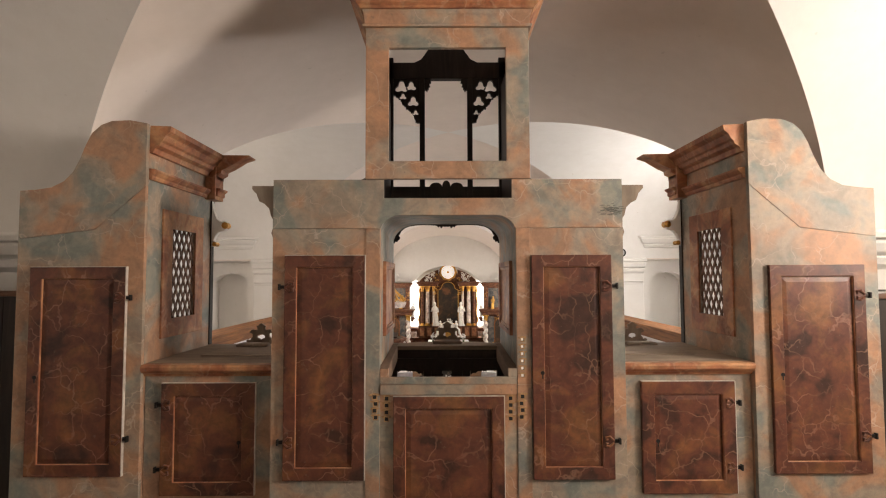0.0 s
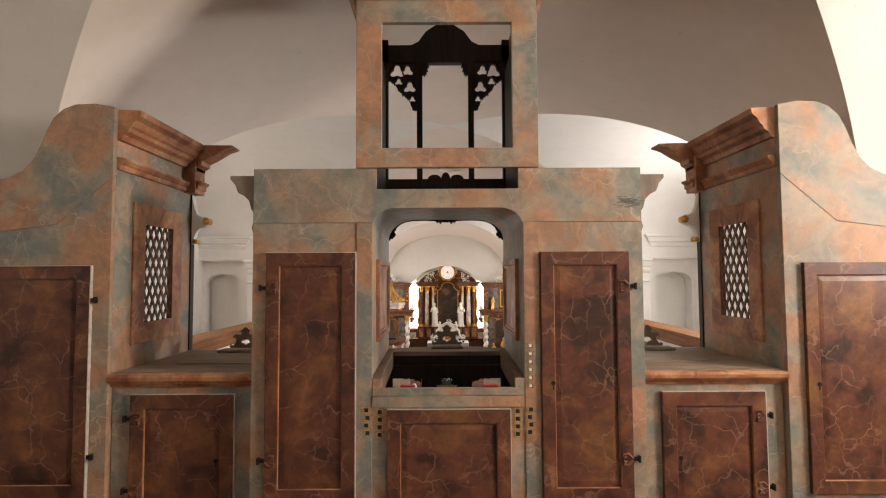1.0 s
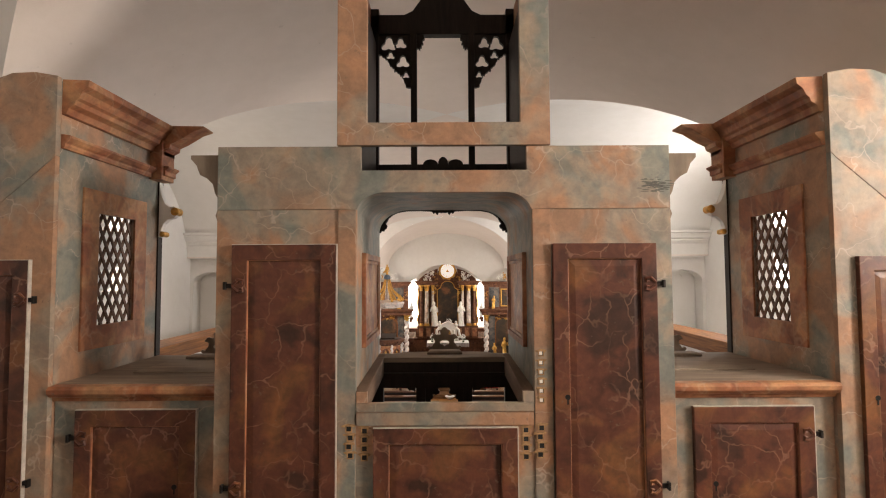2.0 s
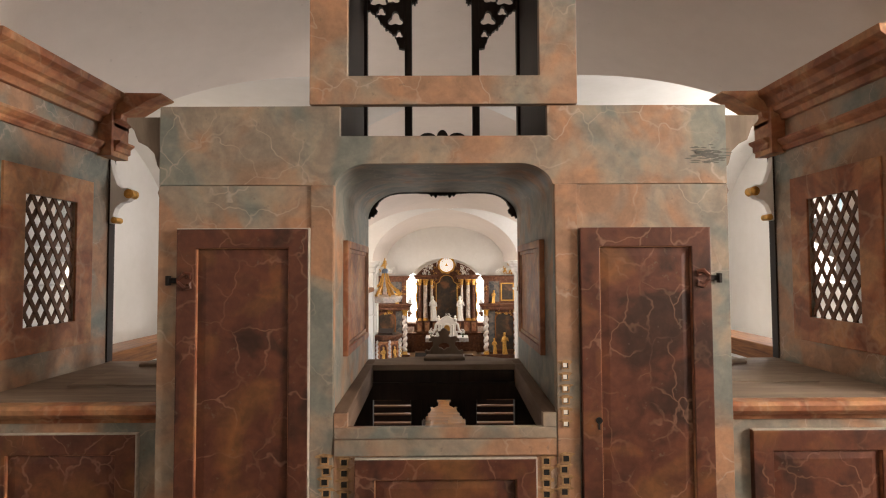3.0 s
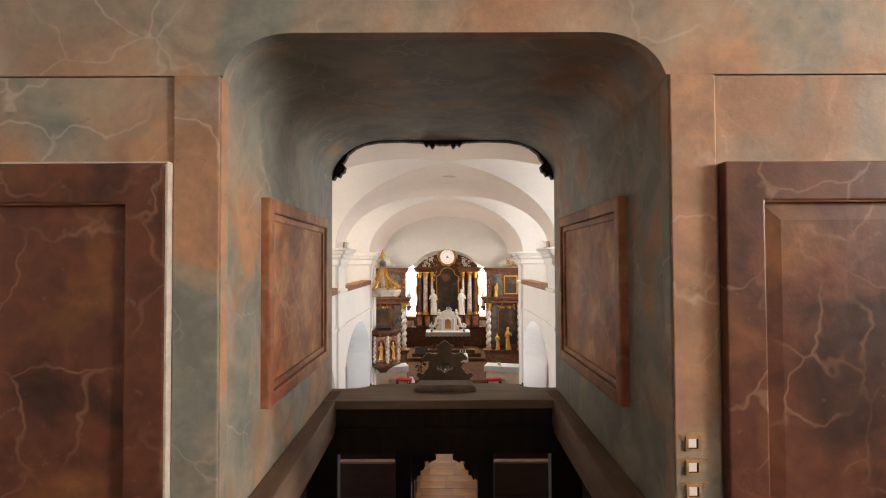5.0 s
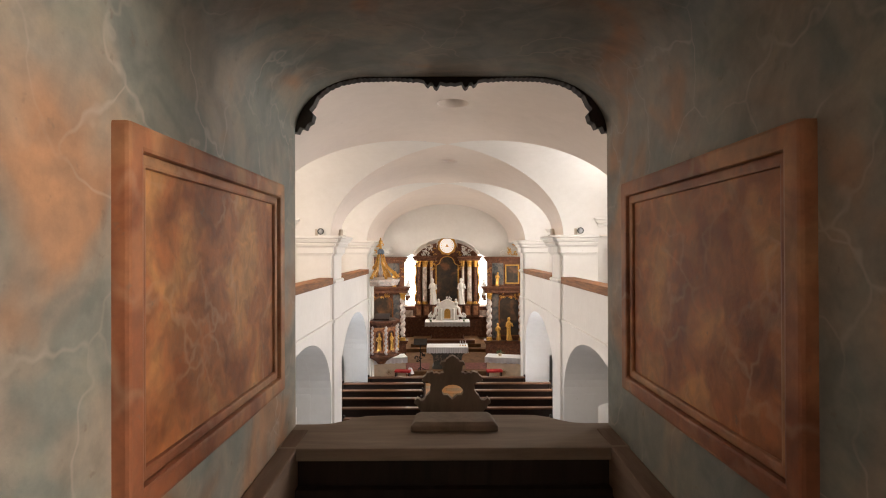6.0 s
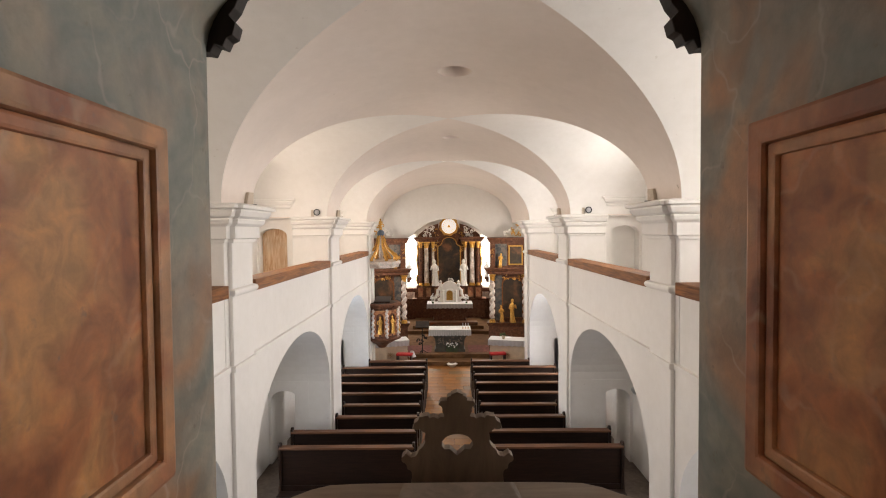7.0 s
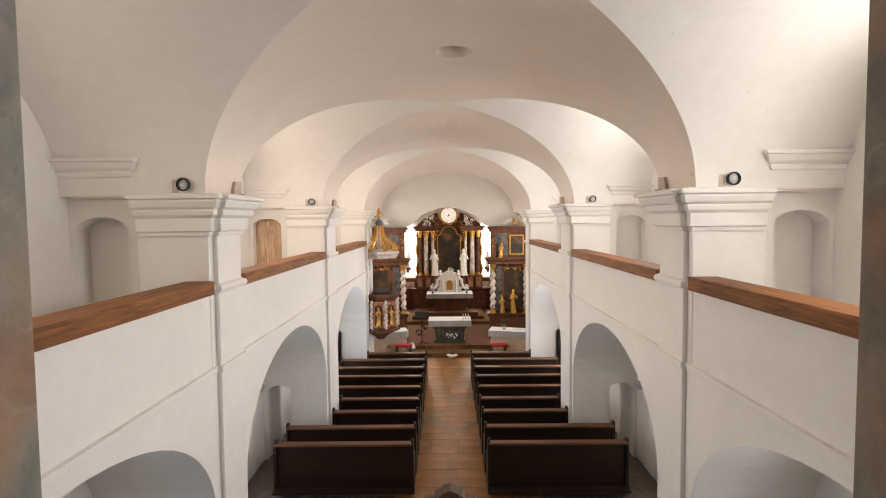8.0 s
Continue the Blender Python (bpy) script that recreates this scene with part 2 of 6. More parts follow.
def plate(bm, loops, a, b, axis="y"):
    """A flat board with holes: the first loop is its outline, the others its openings, in (u, v); a to b is its thickness along the axis.
    axis y: (u, v) is (x, z); axis x: (y, z); axis z: (x, y)."""
    def at(u, v, w):
        return {"y": (u, w, v), "x": (w, u, v), "z": (u, v, w)}[axis]
    for w in (a, b):
        edges = []
        rim = []
        for loop in loops:
            vs = [bm.verts.new(at(u, v, w)) for u, v in loop]
            rim.append(vs)
            edges += [bm.edges.new((vs[i], vs[(i + 1) % len(vs)])) for i in range(len(vs))]
        bmesh.ops.triangle_fill(bm, use_beauty=True, edges=edges)
        if w == a:
            first = rim
    for va, vb in zip(first, rim):
        for i in range(len(va)):
            j = (i + 1) % len(va)
            bm.faces.new((va[i], va[j], vb[j], vb[i]))


def mould(bm, path, profile, closed=False):
    """A moulding: profile (out, z) swept along the plan's polyline, out to the right of its way, mitred at the corners."""
    n = len(path)
    rings = []
    for i, p in enumerate(path):
        p = Vector(p)
        a = Vector(path[i - 1]) if (i or closed) else None
        b = Vector(path[(i + 1) % n]) if (i < n - 1 or closed) else None
        d1 = (p - a).normalized() if a is not None else (b - p).normalized()
        d2 = (b - p).normalized() if b is not None else d1
        n1, n2 = Vector((d1.y, -d1.x)), Vector((d2.y, -d2.x))
        m = (n1 + n2) / max(0.2, 1 + n1.dot(n2))
        rings.append([bm.verts.new((p.x + m.x * o, p.y + m.y * o, z)) for o, z in profile])
    k = len(profile)
    for i in range(n if closed else n - 1):
        r, s = rings[i], rings[(i + 1) % n]
        for j in range(k):
            bm.faces.new((r[j], s[j], s[(j + 1) % k], r[(j + 1) % k]))
    if not closed:
        bm.faces.new(rings[0])
        bm.faces.new(rings[-1][::-1])


def lathe(bm, profile, centre=(0, 0, 0), seg=16, twist=0.0, axis="z", wob=0.0):
    """A turned body: profile (radius, height)."""
    rings = []
    for i, (r, h) in enumerate(profile):
        ring = []
        for s in range(seg):
            a = 2 * math.pi * s / seg
            q = r * (1 + wob * math.cos(3 * a + twist * h))
            p = (q * math.cos(a), q * math.sin(a), h) if axis == "z" else (q * math.cos(a), h, q * math.sin(a)) if axis == "y" else (h, q * math.cos(a), q * math.sin(a))
            ring.append(bm.verts.new(Vector(p) + Vector(centre)))
        rings.append(ring)
    for r, s in zip(rings, rings[1:]):
        for i in range(seg):
            j = (i + 1) % seg
            bm.faces.new((r[i], r[j], s[j], s[i]))
    for end in (rings[0][::-1], rings[-1]):
        bm.faces.new(end)


def tube(bm, pts, radii, seg=8):
    """A round bar through the points."""
    rings = []
    pts = [Vector(p) for p in pts]
    for i, p in enumerate(pts):
        d = (pts[min(i + 1, len(pts) - 1)] - pts[max(i - 1, 0)]).normalized()
        u = d.orthogonal().normalized()
        if rings:
            u = (last - d * last.dot(d)).normalized()
        last = u
        v = d.cross(u)
        r = radii[i] if isinstance(radii, (list, tuple)) else radii
        rings.append([bm.verts.new(p + (u * math.cos(2 * math.pi * s / seg) + v * math.sin(2 * math.pi * s / seg)) * r) for s in range(seg)])
    for r, s in zip(rings, rings[1:]):
        for i in range(seg):
            j = (i + 1) % seg
            bm.faces.new((r[i], r[j], s[j], s[i]))
    bm.faces.new(rings[0][::-1])
    bm.faces.new(rings[-1])


def arc(cx, cz, rx, rz, a0, a1, n=16):
    return [(cx + rx * math.cos(radians(a0 + (a1 - a0) * i / n)), cz + rz * math.sin(radians(a0 + (a1 - a0) * i / n))) for i in range(n + 1)]


def arch_loop(c, w, z0, spring, top, n=20):
    """An arched opening: half width w round c, from z0, springing there and with its crown at top."""
    return [(c - w, z0), (c + w, z0)] + arc(c, spring, w, top - spring, 0, 180, n)


def part(name, bm, material, parent=None, label="", bevel=0.0, smooth=False, at=None):
    bmesh.ops.recalc_face_normals(bm, faces=bm.faces[:])
    if bevel:
        sharp = [e for e in bm.edges if len(e.link_faces) == 2 and e.calc_face_angle(0) > 0.6]
        bmesh.ops.bevel(bm, geom=sharp, offset=bevel, segments=2, affect="EDGES", profile=0.6, clamp_overlap=True)
    me = bpy.data.meshes.new(name)
    bm.to_mesh(me)
    bm.free()
    me.materials.append(material)
    if smooth:
        for p in me.polygons:
            p.use_smooth = True
        me.set_sharp_from_angle(angle=radians(35))
    ob = new(name, me)
    if at is not None:
        ob.matrix_world = at
    if parent is not None:
        ob.parent = parent
    if label:
        ob["label"] = label
    return ob


def thing(name, label, category, at=None, group="", kind=""):
    ob = new(name)
    ob.empty_display_size = 0.1
    if at is not None:
        ob.matrix_world = at
    return tagged(ob, label, category, group, kind)


def structure(name, bm, material, label, category, at=None, smooth=False, bevel=0.0):
    ob = part(name, bm, material, None, "", bevel, smooth, at)
    return tagged(ob, label, category, "", "structure")


# The nave's axis stands a little off the organ's.
NAVE = pose(0.03, 0, 0, 0, 0, -0.4)

# ---- the church's shell (nave frame) ----
FLOOR, SPRING, CROWN = -3.5, 1.67, 3.2
HALF, OUT, LOW = 2.5, 4.0, 3.8
PIERS = [(-4.9, -4.0), (0.6, 1.55), (5.85, 6.75), (10.95, 12.05), (16.3, 17.2)]
BAYS = [((a[1] + b[0]) / 2, (b[0] - a[1]) / 2) for a, b in zip(PIERS, PIERS[1:])]
WEST, EAST = -4.6, 20.6

bm = bmesh.new()
box(bm, -5, 5, WEST, 28, FLOOR - 0.3, FLOOR - 0.02)
structure("floor", bm, M_JOINT, "stone floor bed of the church nave", "floor", NAVE)

bm = bmesh.new()
box(bm, -4.3, 4.3, WEST, 0.6, -0.2, 0.0)
structure("gallery_floor", bm, M_FLOORWOOD, "worn wooden floor of the organ gallery", "floor", NAVE)

bm = bmesh.new()
box(bm, -4.6, 4.6, WEST - 0.3, WEST, FLOOR, 3.6)
structure("wall_west", bm, M_WALL, "white limewashed wall behind the organ gallery", "wall", NAVE)

for side in (-1, 1):
    word = "north" if side < 0 else "south"
    # arcade below the gallery, with its deep arches
    top = -0.36
    bm = bmesh.new()
    for z0, x0, x1 in ((FLOOR, HALF, 2.95), (-1.75, 2.951, LOW)):
        outline = [(PIERS[1][0], z0)]
        for c, w in BAYS[1:]:
            pts = list(reversed(arc(c, -1.75, w + 0.03, top + 1.75, 0, 180, 28)))
            outline += [(c - w - 0.03, z0)] + pts + [(c + w + 0.03, z0)] if z0 == FLOOR else pts
        outline += [(17.2, z0), (17.2, -0.15), (PIERS[1][0], -0.15)]
        plate(bm, [outline], side * x0, side * x1, "x")
    structure("arcade_" + word, bm, M_WALL, "white limewashed arcade wall with deep round arches", "wall", NAVE)
    # parapets with a pine rail, bay by bay
    for i, (c, w) in enumerate(BAYS[1:]):
        bm = bmesh.new()
        box(bm, side * (HALF + 0.012), side * (HALF + 0.22), c - w - 0.049, c + w + 0.049, -0.15, 0.62)
        structure("parapet", bm, M_WALL, "white plastered gallery parapet between two piers", "parapet", NAVE)
        bm = bmesh.new()
        box(bm, side * (HALF - 0.05), side * (HALF + 0.26), c - w - 0.04, c + w + 0.04, 0.622, 0.765)
        ob = part("parapet_rail", bm, M_RAIL, None, "", 0.012, False, NAVE)
        tagged(ob, "thick orange pine beam on the white gallery parapet", "rail", "gallery rails")
    # piers standing to the outer wall, with a passage arch
    for k, (a, b) in enumerate(PIERS):
        if k == 0:
            continue
        bm = bmesh.new()
        box(bm, side * (HALF + 0.002), side * (HALF + 0.75), a + 0.05, b - 0.05, FLOOR if k > 1 else -0.15, SPRING - 0.02)
        box(bm, side * (HALF - 0.05), side * (HALF + 0.001), a + 0.14, b - 0.14, FLOOR if k > 1 else -0.15, SPRING - 0.02)
        structure("pier_%s_%d" % (word, k), bm, M_WALL, "white plastered pier between the gallery bays", "pier", NAVE, bevel=0.015)
        bm = bmesh.new()
        edge = [(2.951, FLOOR), (3.18, FLOOR), (3.18, -2.15)] + arc(3.46, -2.15, 0.28, 0.2, 180, 0, 12) + [(3.74, FLOOR), (LOW, FLOOR), (LOW, -1.752), (2.951, -1.752)]
        plate(bm, [[(side * u, z) for u, z in edge]], a + 0.03, b - 0.03, "y")
        structure("passage_wall_%s_%d" % (word, k), bm, M_WALL, "white wall with a low arched passage under the gallery", "wall", NAVE)
        bm = bmesh.new()
        mid = 3.66
        plate(bm, [[(side * u, z) for u, z in [(3.2, -0.15), (OUT + 0.1, -0.15), (OUT + 0.1, 3.3), (3.2, 3.3)]]], a + 0.12 + 0.25, b - 0.1, "y")
        plate(bm, [[(side * u, z) for u, z in [(3.2, -0.15), (OUT + 0.1, -0.15), (OUT + 0.1, 3.3), (3.2, 3.3)]],
                   [(side * u, z) for u, z in arch_loop(mid, 0.29, 0.0, 1.28, 1.44, 12)]], a + 0.12, a + 0.12 + 0.245, "y")
        structure("cross_wall_%s_%d" % (word, k), bm, M_WALL, "white cross wall with a shallow arched niche in the gallery", "wall", NAVE)
        if side < 0 and k == 3:
            bm = bmesh.new()
            plate(bm, [[(side * u, z) for u, z in arch_loop(mid, 0.285, 0.0, 1.28, 1.43, 12)]], a + 0.30, a + 0.363, "y")
            structure("niche_infill", bm, M_STAIN, "brown-stained old plaster in an arched niche", "wall", NAVE)
        # high cornice of the cross wall
        bm = bmesh.new()
        mould(bm, [(side * 3.90, a + 0.13), (side * 3.90, a + 0.05), (side * 3.32, a + 0.05), (side * 3.32, a + 0.13)][::1 if side < 0 else -1],
              [(-0.06, 1.63), (0.0, 1.63), (0.0, 1.69), (0.035, 1.70), (0.035, 1.82), (0.05, 1.825), (0.085, 1.85), (0.10, 1.89), (0.09, 1.90), (0.13, 1.93), (0.155, 1.98), (0.15, 1.99), (0.185, 2.0), (0.185, 2.03), (-0.06, 2.04)])
        structure("cornice_upper", bm, M_WALL, "white plaster cornice over the arched niche", "cornice", NAVE, bevel=0.006)
        # cornice of the pier
        step = [(HALF + 0.01, a + 0.05), (HALF + 0.01, a + 0.14), (HALF - 0.05, a + 0.14), (HALF - 0.05, b - 0.14), (HALF + 0.01, b - 0.14), (HALF + 0.01, b - 0.05)]
        ring = [(side * u, v) for u, v in [(HALF + 0.72, a + 0.05)] + step + [(HALF + 0.72, b - 0.05)]]
        ring = ring if side < 0 else ring[::-1]
        prof = [(-0.03, 1.235), (0.03, 1.235), (0.035, 1.275), (0.07, 1.285), (0.07, 1.42), (0.082, 1.425), (0.115, 1.45), (0.13, 1.495), (0.118, 1.505), (0.16, 1.53), (0.188, 1.585), (0.182, 1.605), (0.225, 1.615), (0.23, 1.65), (0.19, 1.67), (-0.03, 1.67)]
        bm = bmesh.new()
        mould(bm, ring, prof)
        structure("cornice_%s_%d" % (word, k), bm, M_WALL, "moulded white plaster cornice on top of a pier", "cornice", NAVE, bevel=0.006)
        # small roll at the rail's height
        bm = bmesh.new()
        ring = [(side * u, v) for u, v in [(HALF + 0.05, a + 0.05)] + step + [(HALF + 0.05, b - 0.05)]]
        ring = ring if side < 0 else ring[::-1]
        mould(bm, ring, [(-0.02, 0.63), (0.02, 0.63), (0.045, 0.655), (0.05, 0.68), (0.04, 0.705), (0.015, 0.72), (-0.02, 0.72)])
        structure("trim", bm, M_WALL, "white plaster roll round a pier", "trim", NAVE, smooth=True)
    # string course along the wall, breaking forward at the piers
    bm = bmesh.new()
    for (a, b), nxt in zip(PIERS[1:], PIERS[2:] + [None]):
        box(bm, side * (HALF - 0.074), side * (HALF + 0.01), a + 0.12, b - 0.12, -0.222, -0.155)
        if nxt:
            box(bm, side * (HALF - 0.026), side * (HALF + 0.01), b - 0.118, nxt[0] + 0.118, -0.222, -0.155)
    structure("string_course_" + word, bm, M_WALL, "narrow plaster string course below the gallery parapet", "trim", NAVE, bevel=0.007)
    # outer walls with a window in each bay, above and below
    bm = bmesh.new()
    wins = []
    for i, (c, w) in enumerate(BAYS):
        wins.append(arch_loop(c, 0.55, 1.2, 2.3, 2.75, 12))
        if i:
            wins.append(arch_loop(c, 0.45, -2.7, -1.5, -1.15, 12))
    plate(bm, [[(WEST, FLOOR), (17.3, FLOOR), (17.3, 3.5), (WEST, 3.5)]] + wins, side * OUT, side * (OUT + 0.5), "x")
    structure("wall_" + word, bm, M_WALL, "white limewashed outer wall with arched windows", "wall", NAVE)
    bm = bmesh.new()
    wins = [arch_loop(c, 0.5, -2.75, -1.5, -1.1, 12) for c, w in BAYS[1:]]
    plate(bm, [[(PIERS[1][0], FLOOR), (EAST, FLOOR), (EAST, -0.152), (PIERS[1][0], -0.152)]] + wins, side * (LOW + 0.001), side * (OUT - 0.002), "x")
    structure("aisle_wall_" + word, bm, M_WALL, "white limewashed back wall under the gallery arches", "wall", NAVE)
    for i, (c, w) in enumerate(BAYS):
        for lo, hi, ww in ((1.2, 2.75, 0.55), (-2.7, -1.15, 0.45)):
            if lo < 0 and not i:
                continue
            win = thing("window_%s_%d%s" % (word, i + 1, "a" if lo > 0 else "b"), "arched church window with slim white glazing bars", "window", NAVE, "", "structure")
            x = side * (OUT + 0.32)
            bm = bmesh.new()
            loop = arch_loop(c, ww, lo, hi - 0.4, hi, 12)
            inner = [(c + (y - c) * 0.9, lo + 0.05 + (z - lo) * 0.93) for y, z in loop]
            plate(bm, [loop, inner], x - 0.03, x + 0.03, "x")
            for k in (-1, 0, 1):
                box(bm, x - 0.012, x + 0.012, c + k * ww * 0.45 - 0.012, c + k * ww * 0.45 + 0.012, lo + 0.04, hi - 0.15)
            for k in range(1, 5):
                z = lo + (hi - lo) * k / 5
                box(bm, x - 0.01, x + 0.01, c - ww * 0.9, c + ww * 0.9, z - 0.01, z + 0.01)
            part("window_frame", bm, M_CREAMSTONE, win)
            bm = bmesh.new()
            plate(bm, [[(c + (y - c) * 0.93, lo + 0.03 + (z - lo) * 0.95) for y, z in loop]], x + 0.014, x + 0.02, "x")
            pane = part("pane", bm, M_GLASS, win)
            pane.visible_shadow = False

# vault: barrel webs round the piers, cross webs in the bays, meeting in groins
RISE = CROWN - SPRING
for k in range(len(PIERS)):
    prev = BAYS[k - 1] if k else None
    nxt = BAYS[k] if k < len(BAYS) else None
    bm = bmesh.new()
    rows = []
    for i in range(65):
        a = math.pi * i / 64
        x, z = HALF * math.cos(a), SPRING + RISE * math.sin(a)
        s = abs(x) / HALF
        y0 = prev[0] + prev[1] * s if prev else WEST
        y1 = nxt[0] - nxt[1] * s if nxt else EAST
        rows.append([bm.verts.new((x, y0 + (y1 - y0) * j / 12, z)) for j in range(13)])
    for r, s in zip(rows, rows[1:]):
        for j in range(12):
            bm.faces.new((r[j], r[j + 1], s[j + 1], s[j]))
    for web, hy, hr in ((2, 6.3, 0.2), (3, 10.55, 0.17)):
        if web != k:
            continue
        hx = 0.06
        near = [f for f in bm.faces if (f.calc_center_median().xy - Vector((hx, hy))).length < 0.75]
        bmesh.ops.subdivide_edges(bm, edges=list({e for f in near for e in f.edges}), cuts=9, use_grid_fill=True)
        gone = [f for f in bm.faces if (f.calc_center_median().xy - Vector((hx, hy))).length < hr]
        bmesh.ops.delete(bm, geom=gone, context="FACES")
        rim = [e for e in bm.edges if len(e.link_faces) == 1 and all((v.co.xy - Vector((hx, hy))).length < hr + 0.12 for v in e.verts)]
        for v in {v for e in rim for v in e.verts}:
            d = (v.co.xy - Vector((hx, hy))).normalized() * hr
            v.co.x, v.co.y = hx + d.x, hy + d.y
        up = bmesh.ops.extrude_edge_only(bm, edges=rim)["geom"]
        for v in [g for g in up if isinstance(g, bmesh.types.BMVert)]:
            v.co.z = CROWN + 0.22
            v.co.x, v.co.y = hx + (v.co.x - hx) * 0.8, hy + (v.co.y - hy) * 0.8
        box(bm, hx - 0.3, hx + 0.3, hy - 0.3, hy + 0.3, CROWN + 0.222, CROWN + 0.26)
    structure("ceiling_barrel_%d" % (k + 1), bm, M_VAULT, "cream limewashed barrel vault over the nave", "ceiling", NAVE, smooth=True)
for k, (c, w) in enumerate(BAYS):
    for side in (-1, 1):
        bm = bmesh.new()
        rows = []
        for i in range(49):
            a = math.pi * i / 48
            y, z = c + w * math.cos(a), SPRING + RISE * math.sin(a)
            x0 = HALF * abs(y - c) / w
            rows.append([bm.verts.new((side * (x0 + (OUT + 0.05 - x0) * j / 8), y, z)) for j in range(9)])
        for r, s in zip(rows, rows[1:]):
            for j in range(8):
                bm.faces.new((r[j], r[j + 1], s[j + 1], s[j]))
        structure("ceiling_lunette_%d%s" % (k + 1, "n" if side < 0 else "s"), bm, M_WALL, "white limewashed lunette of the groin vault", "ceiling", NAVE, smooth=True)
# solid masonry over the piers, beside the vault
for a, b in PIERS:
    for side in (-1, 1):
        bm = bmesh.new()
        box(bm, side * HALF, side * (OUT + 0.1), a, b, SPRING - 0.02, 3.4)
        structure("masonry_over_pier", bm, M_VAULT, "plastered masonry above a pier", "wall", NAVE)
for side in (-1, 1):
    bm = bmesh.new()
    # The window opening is invented, out of view, to let a lamp in.
    plate(bm, [[(17.15, FLOOR), (EAST, FLOOR), (EAST, 1.66), (17.15, 1.66)], arch_loop(18.7, 0.6, -0.25, 0.9, 1.35, 12)], side * 3.12, side * 3.45, "x")
    box(bm, side * HALF, side * 3.45, 17.2, EAST - 0.002, 1.662, 3.4)
    structure("wall_presbytery", bm, M_WALL, "white wall beside the altar with an added, unseen window opening", "wall", NAVE)
    # Added fill lamp in the invented opening; brightens the altar area.
    p = NAVE @ Vector((side * 3.3, 18.7, 0.55))
    window_lamp(p.x, p.y, p.z, -side, 0, 1.1, 1.3, 72)
# end wall of the nave with the chancel's opening, and the chancel behind it
bm = bmesh.new()
head = [(-1.72, 0.85), (-1.7, 0.98), (-1.62, 1.08)] + arc(0.0, 0.035, 1.815, 1.815, 140, 40, 30) + [(1.62, 1.08), (1.7, 0.98), (1.72, 0.85)]
outline = [(-4.4, FLOOR), (-1.72, FLOOR)] + head + [(1.72, FLOOR), (4.4, FLOOR), (4.4, 3.5), (-4.4, 3.5)]
plate(bm, [outline], EAST, EAST + 0.35, "y")
structure("wall_east", bm, M_WALL, "white nave end wall with a wide chancel arch", "wall", NAVE)
bm = bmesh.new()
wins = [arch_loop(s * 1.84, 0.37, -1.45, 0.9, 1.25, 12) for s in (-1, 1)]
plate(bm, [[(-4.0, FLOOR), (4.0, FLOOR), (4.0, 3.5), (-4.0, 3.5)]] + wins, 26.6, 26.9, "y")
structure("wall_chancel", bm, M_WALL, "white chancel end wall with two windows", "wall", NAVE)
for s in (-1, 1):
    bm = bmesh.new()
    plate(bm, [[(EAST + 0.352, FLOOR), (26.598, FLOOR), (26.598, 3.4), (EAST + 0.352, 3.4)]] + ([arch_loop(24.2, 0.5, -0.6, 0.7, 1.0, 12)] if s > 0 else []), s * 2.35, s * 2.6, "x")
    structure("wall_chancel_side", bm, M_WALL, "white chancel side wall", "wall", NAVE)
    win = thing("window_chancel_%d" % (1 if s < 0 else 2), "tall bright arched window beside the high altar", "window", NAVE, "", "structure")
    bm = bmesh.new()
    loop = arch_loop(s * 1.84, 0.37, -1.45, 0.9, 1.25, 12)
    plate(bm, [loop, [(s * 1.84 + (u - s * 1.84) * 0.9, -1.4 + (z + 1.45) * 0.96) for u, z in loop]], 26.72, 26.78, "y")
    part("window_frame", bm, M_CREAMSTONE, win)
    bm = bmesh.new()
    plate(bm, [loop], 26.76, 26.765, "y")
    pane = part("pane", bm, M_GLASS, win)
    pane.visible_shadow = False
bm = bmesh.new()
rows = []
for i in range(33):
    a = math.pi * i / 32
    rows.append([bm.verts.new((2.36 * math.cos(a), y, 1.0 + 1.0 * math.sin(a))) for y in (EAST + 0.3, 26.62)])
for r, s in zip(rows, rows[1:]):
    bm.faces.new((r[0], r[1], s[1], s[0]))
structure("ceiling_chancel", bm, M_VAULT, "white barrel vault of the chancel", "ceiling", NAVE, smooth=True)
bm = bmesh.new()
box(bm, -6, 6, 28.2, 28.3, -4, 6)
structure("backdrop", bm, M_DAYLIGHT, "bright sky outside the chancel windows", "sky", NAVE)

# steps to the altar
for i, (y, z, hw) in enumerate(((18.95, -3.35, 2.45), (19.5, -3.2, 2.2), (23.3, -3.05, 2.3), (23.7, -2.9, 1.6))):
    bm = bmesh.new()
    box(bm, -hw, hw, y, 26.5, z - 0.15, z)
    structure("step_%d" % (i + 1), bm, M_STEP, "worn tan stone step to the altar", "step", NAVE, bevel=0.012)

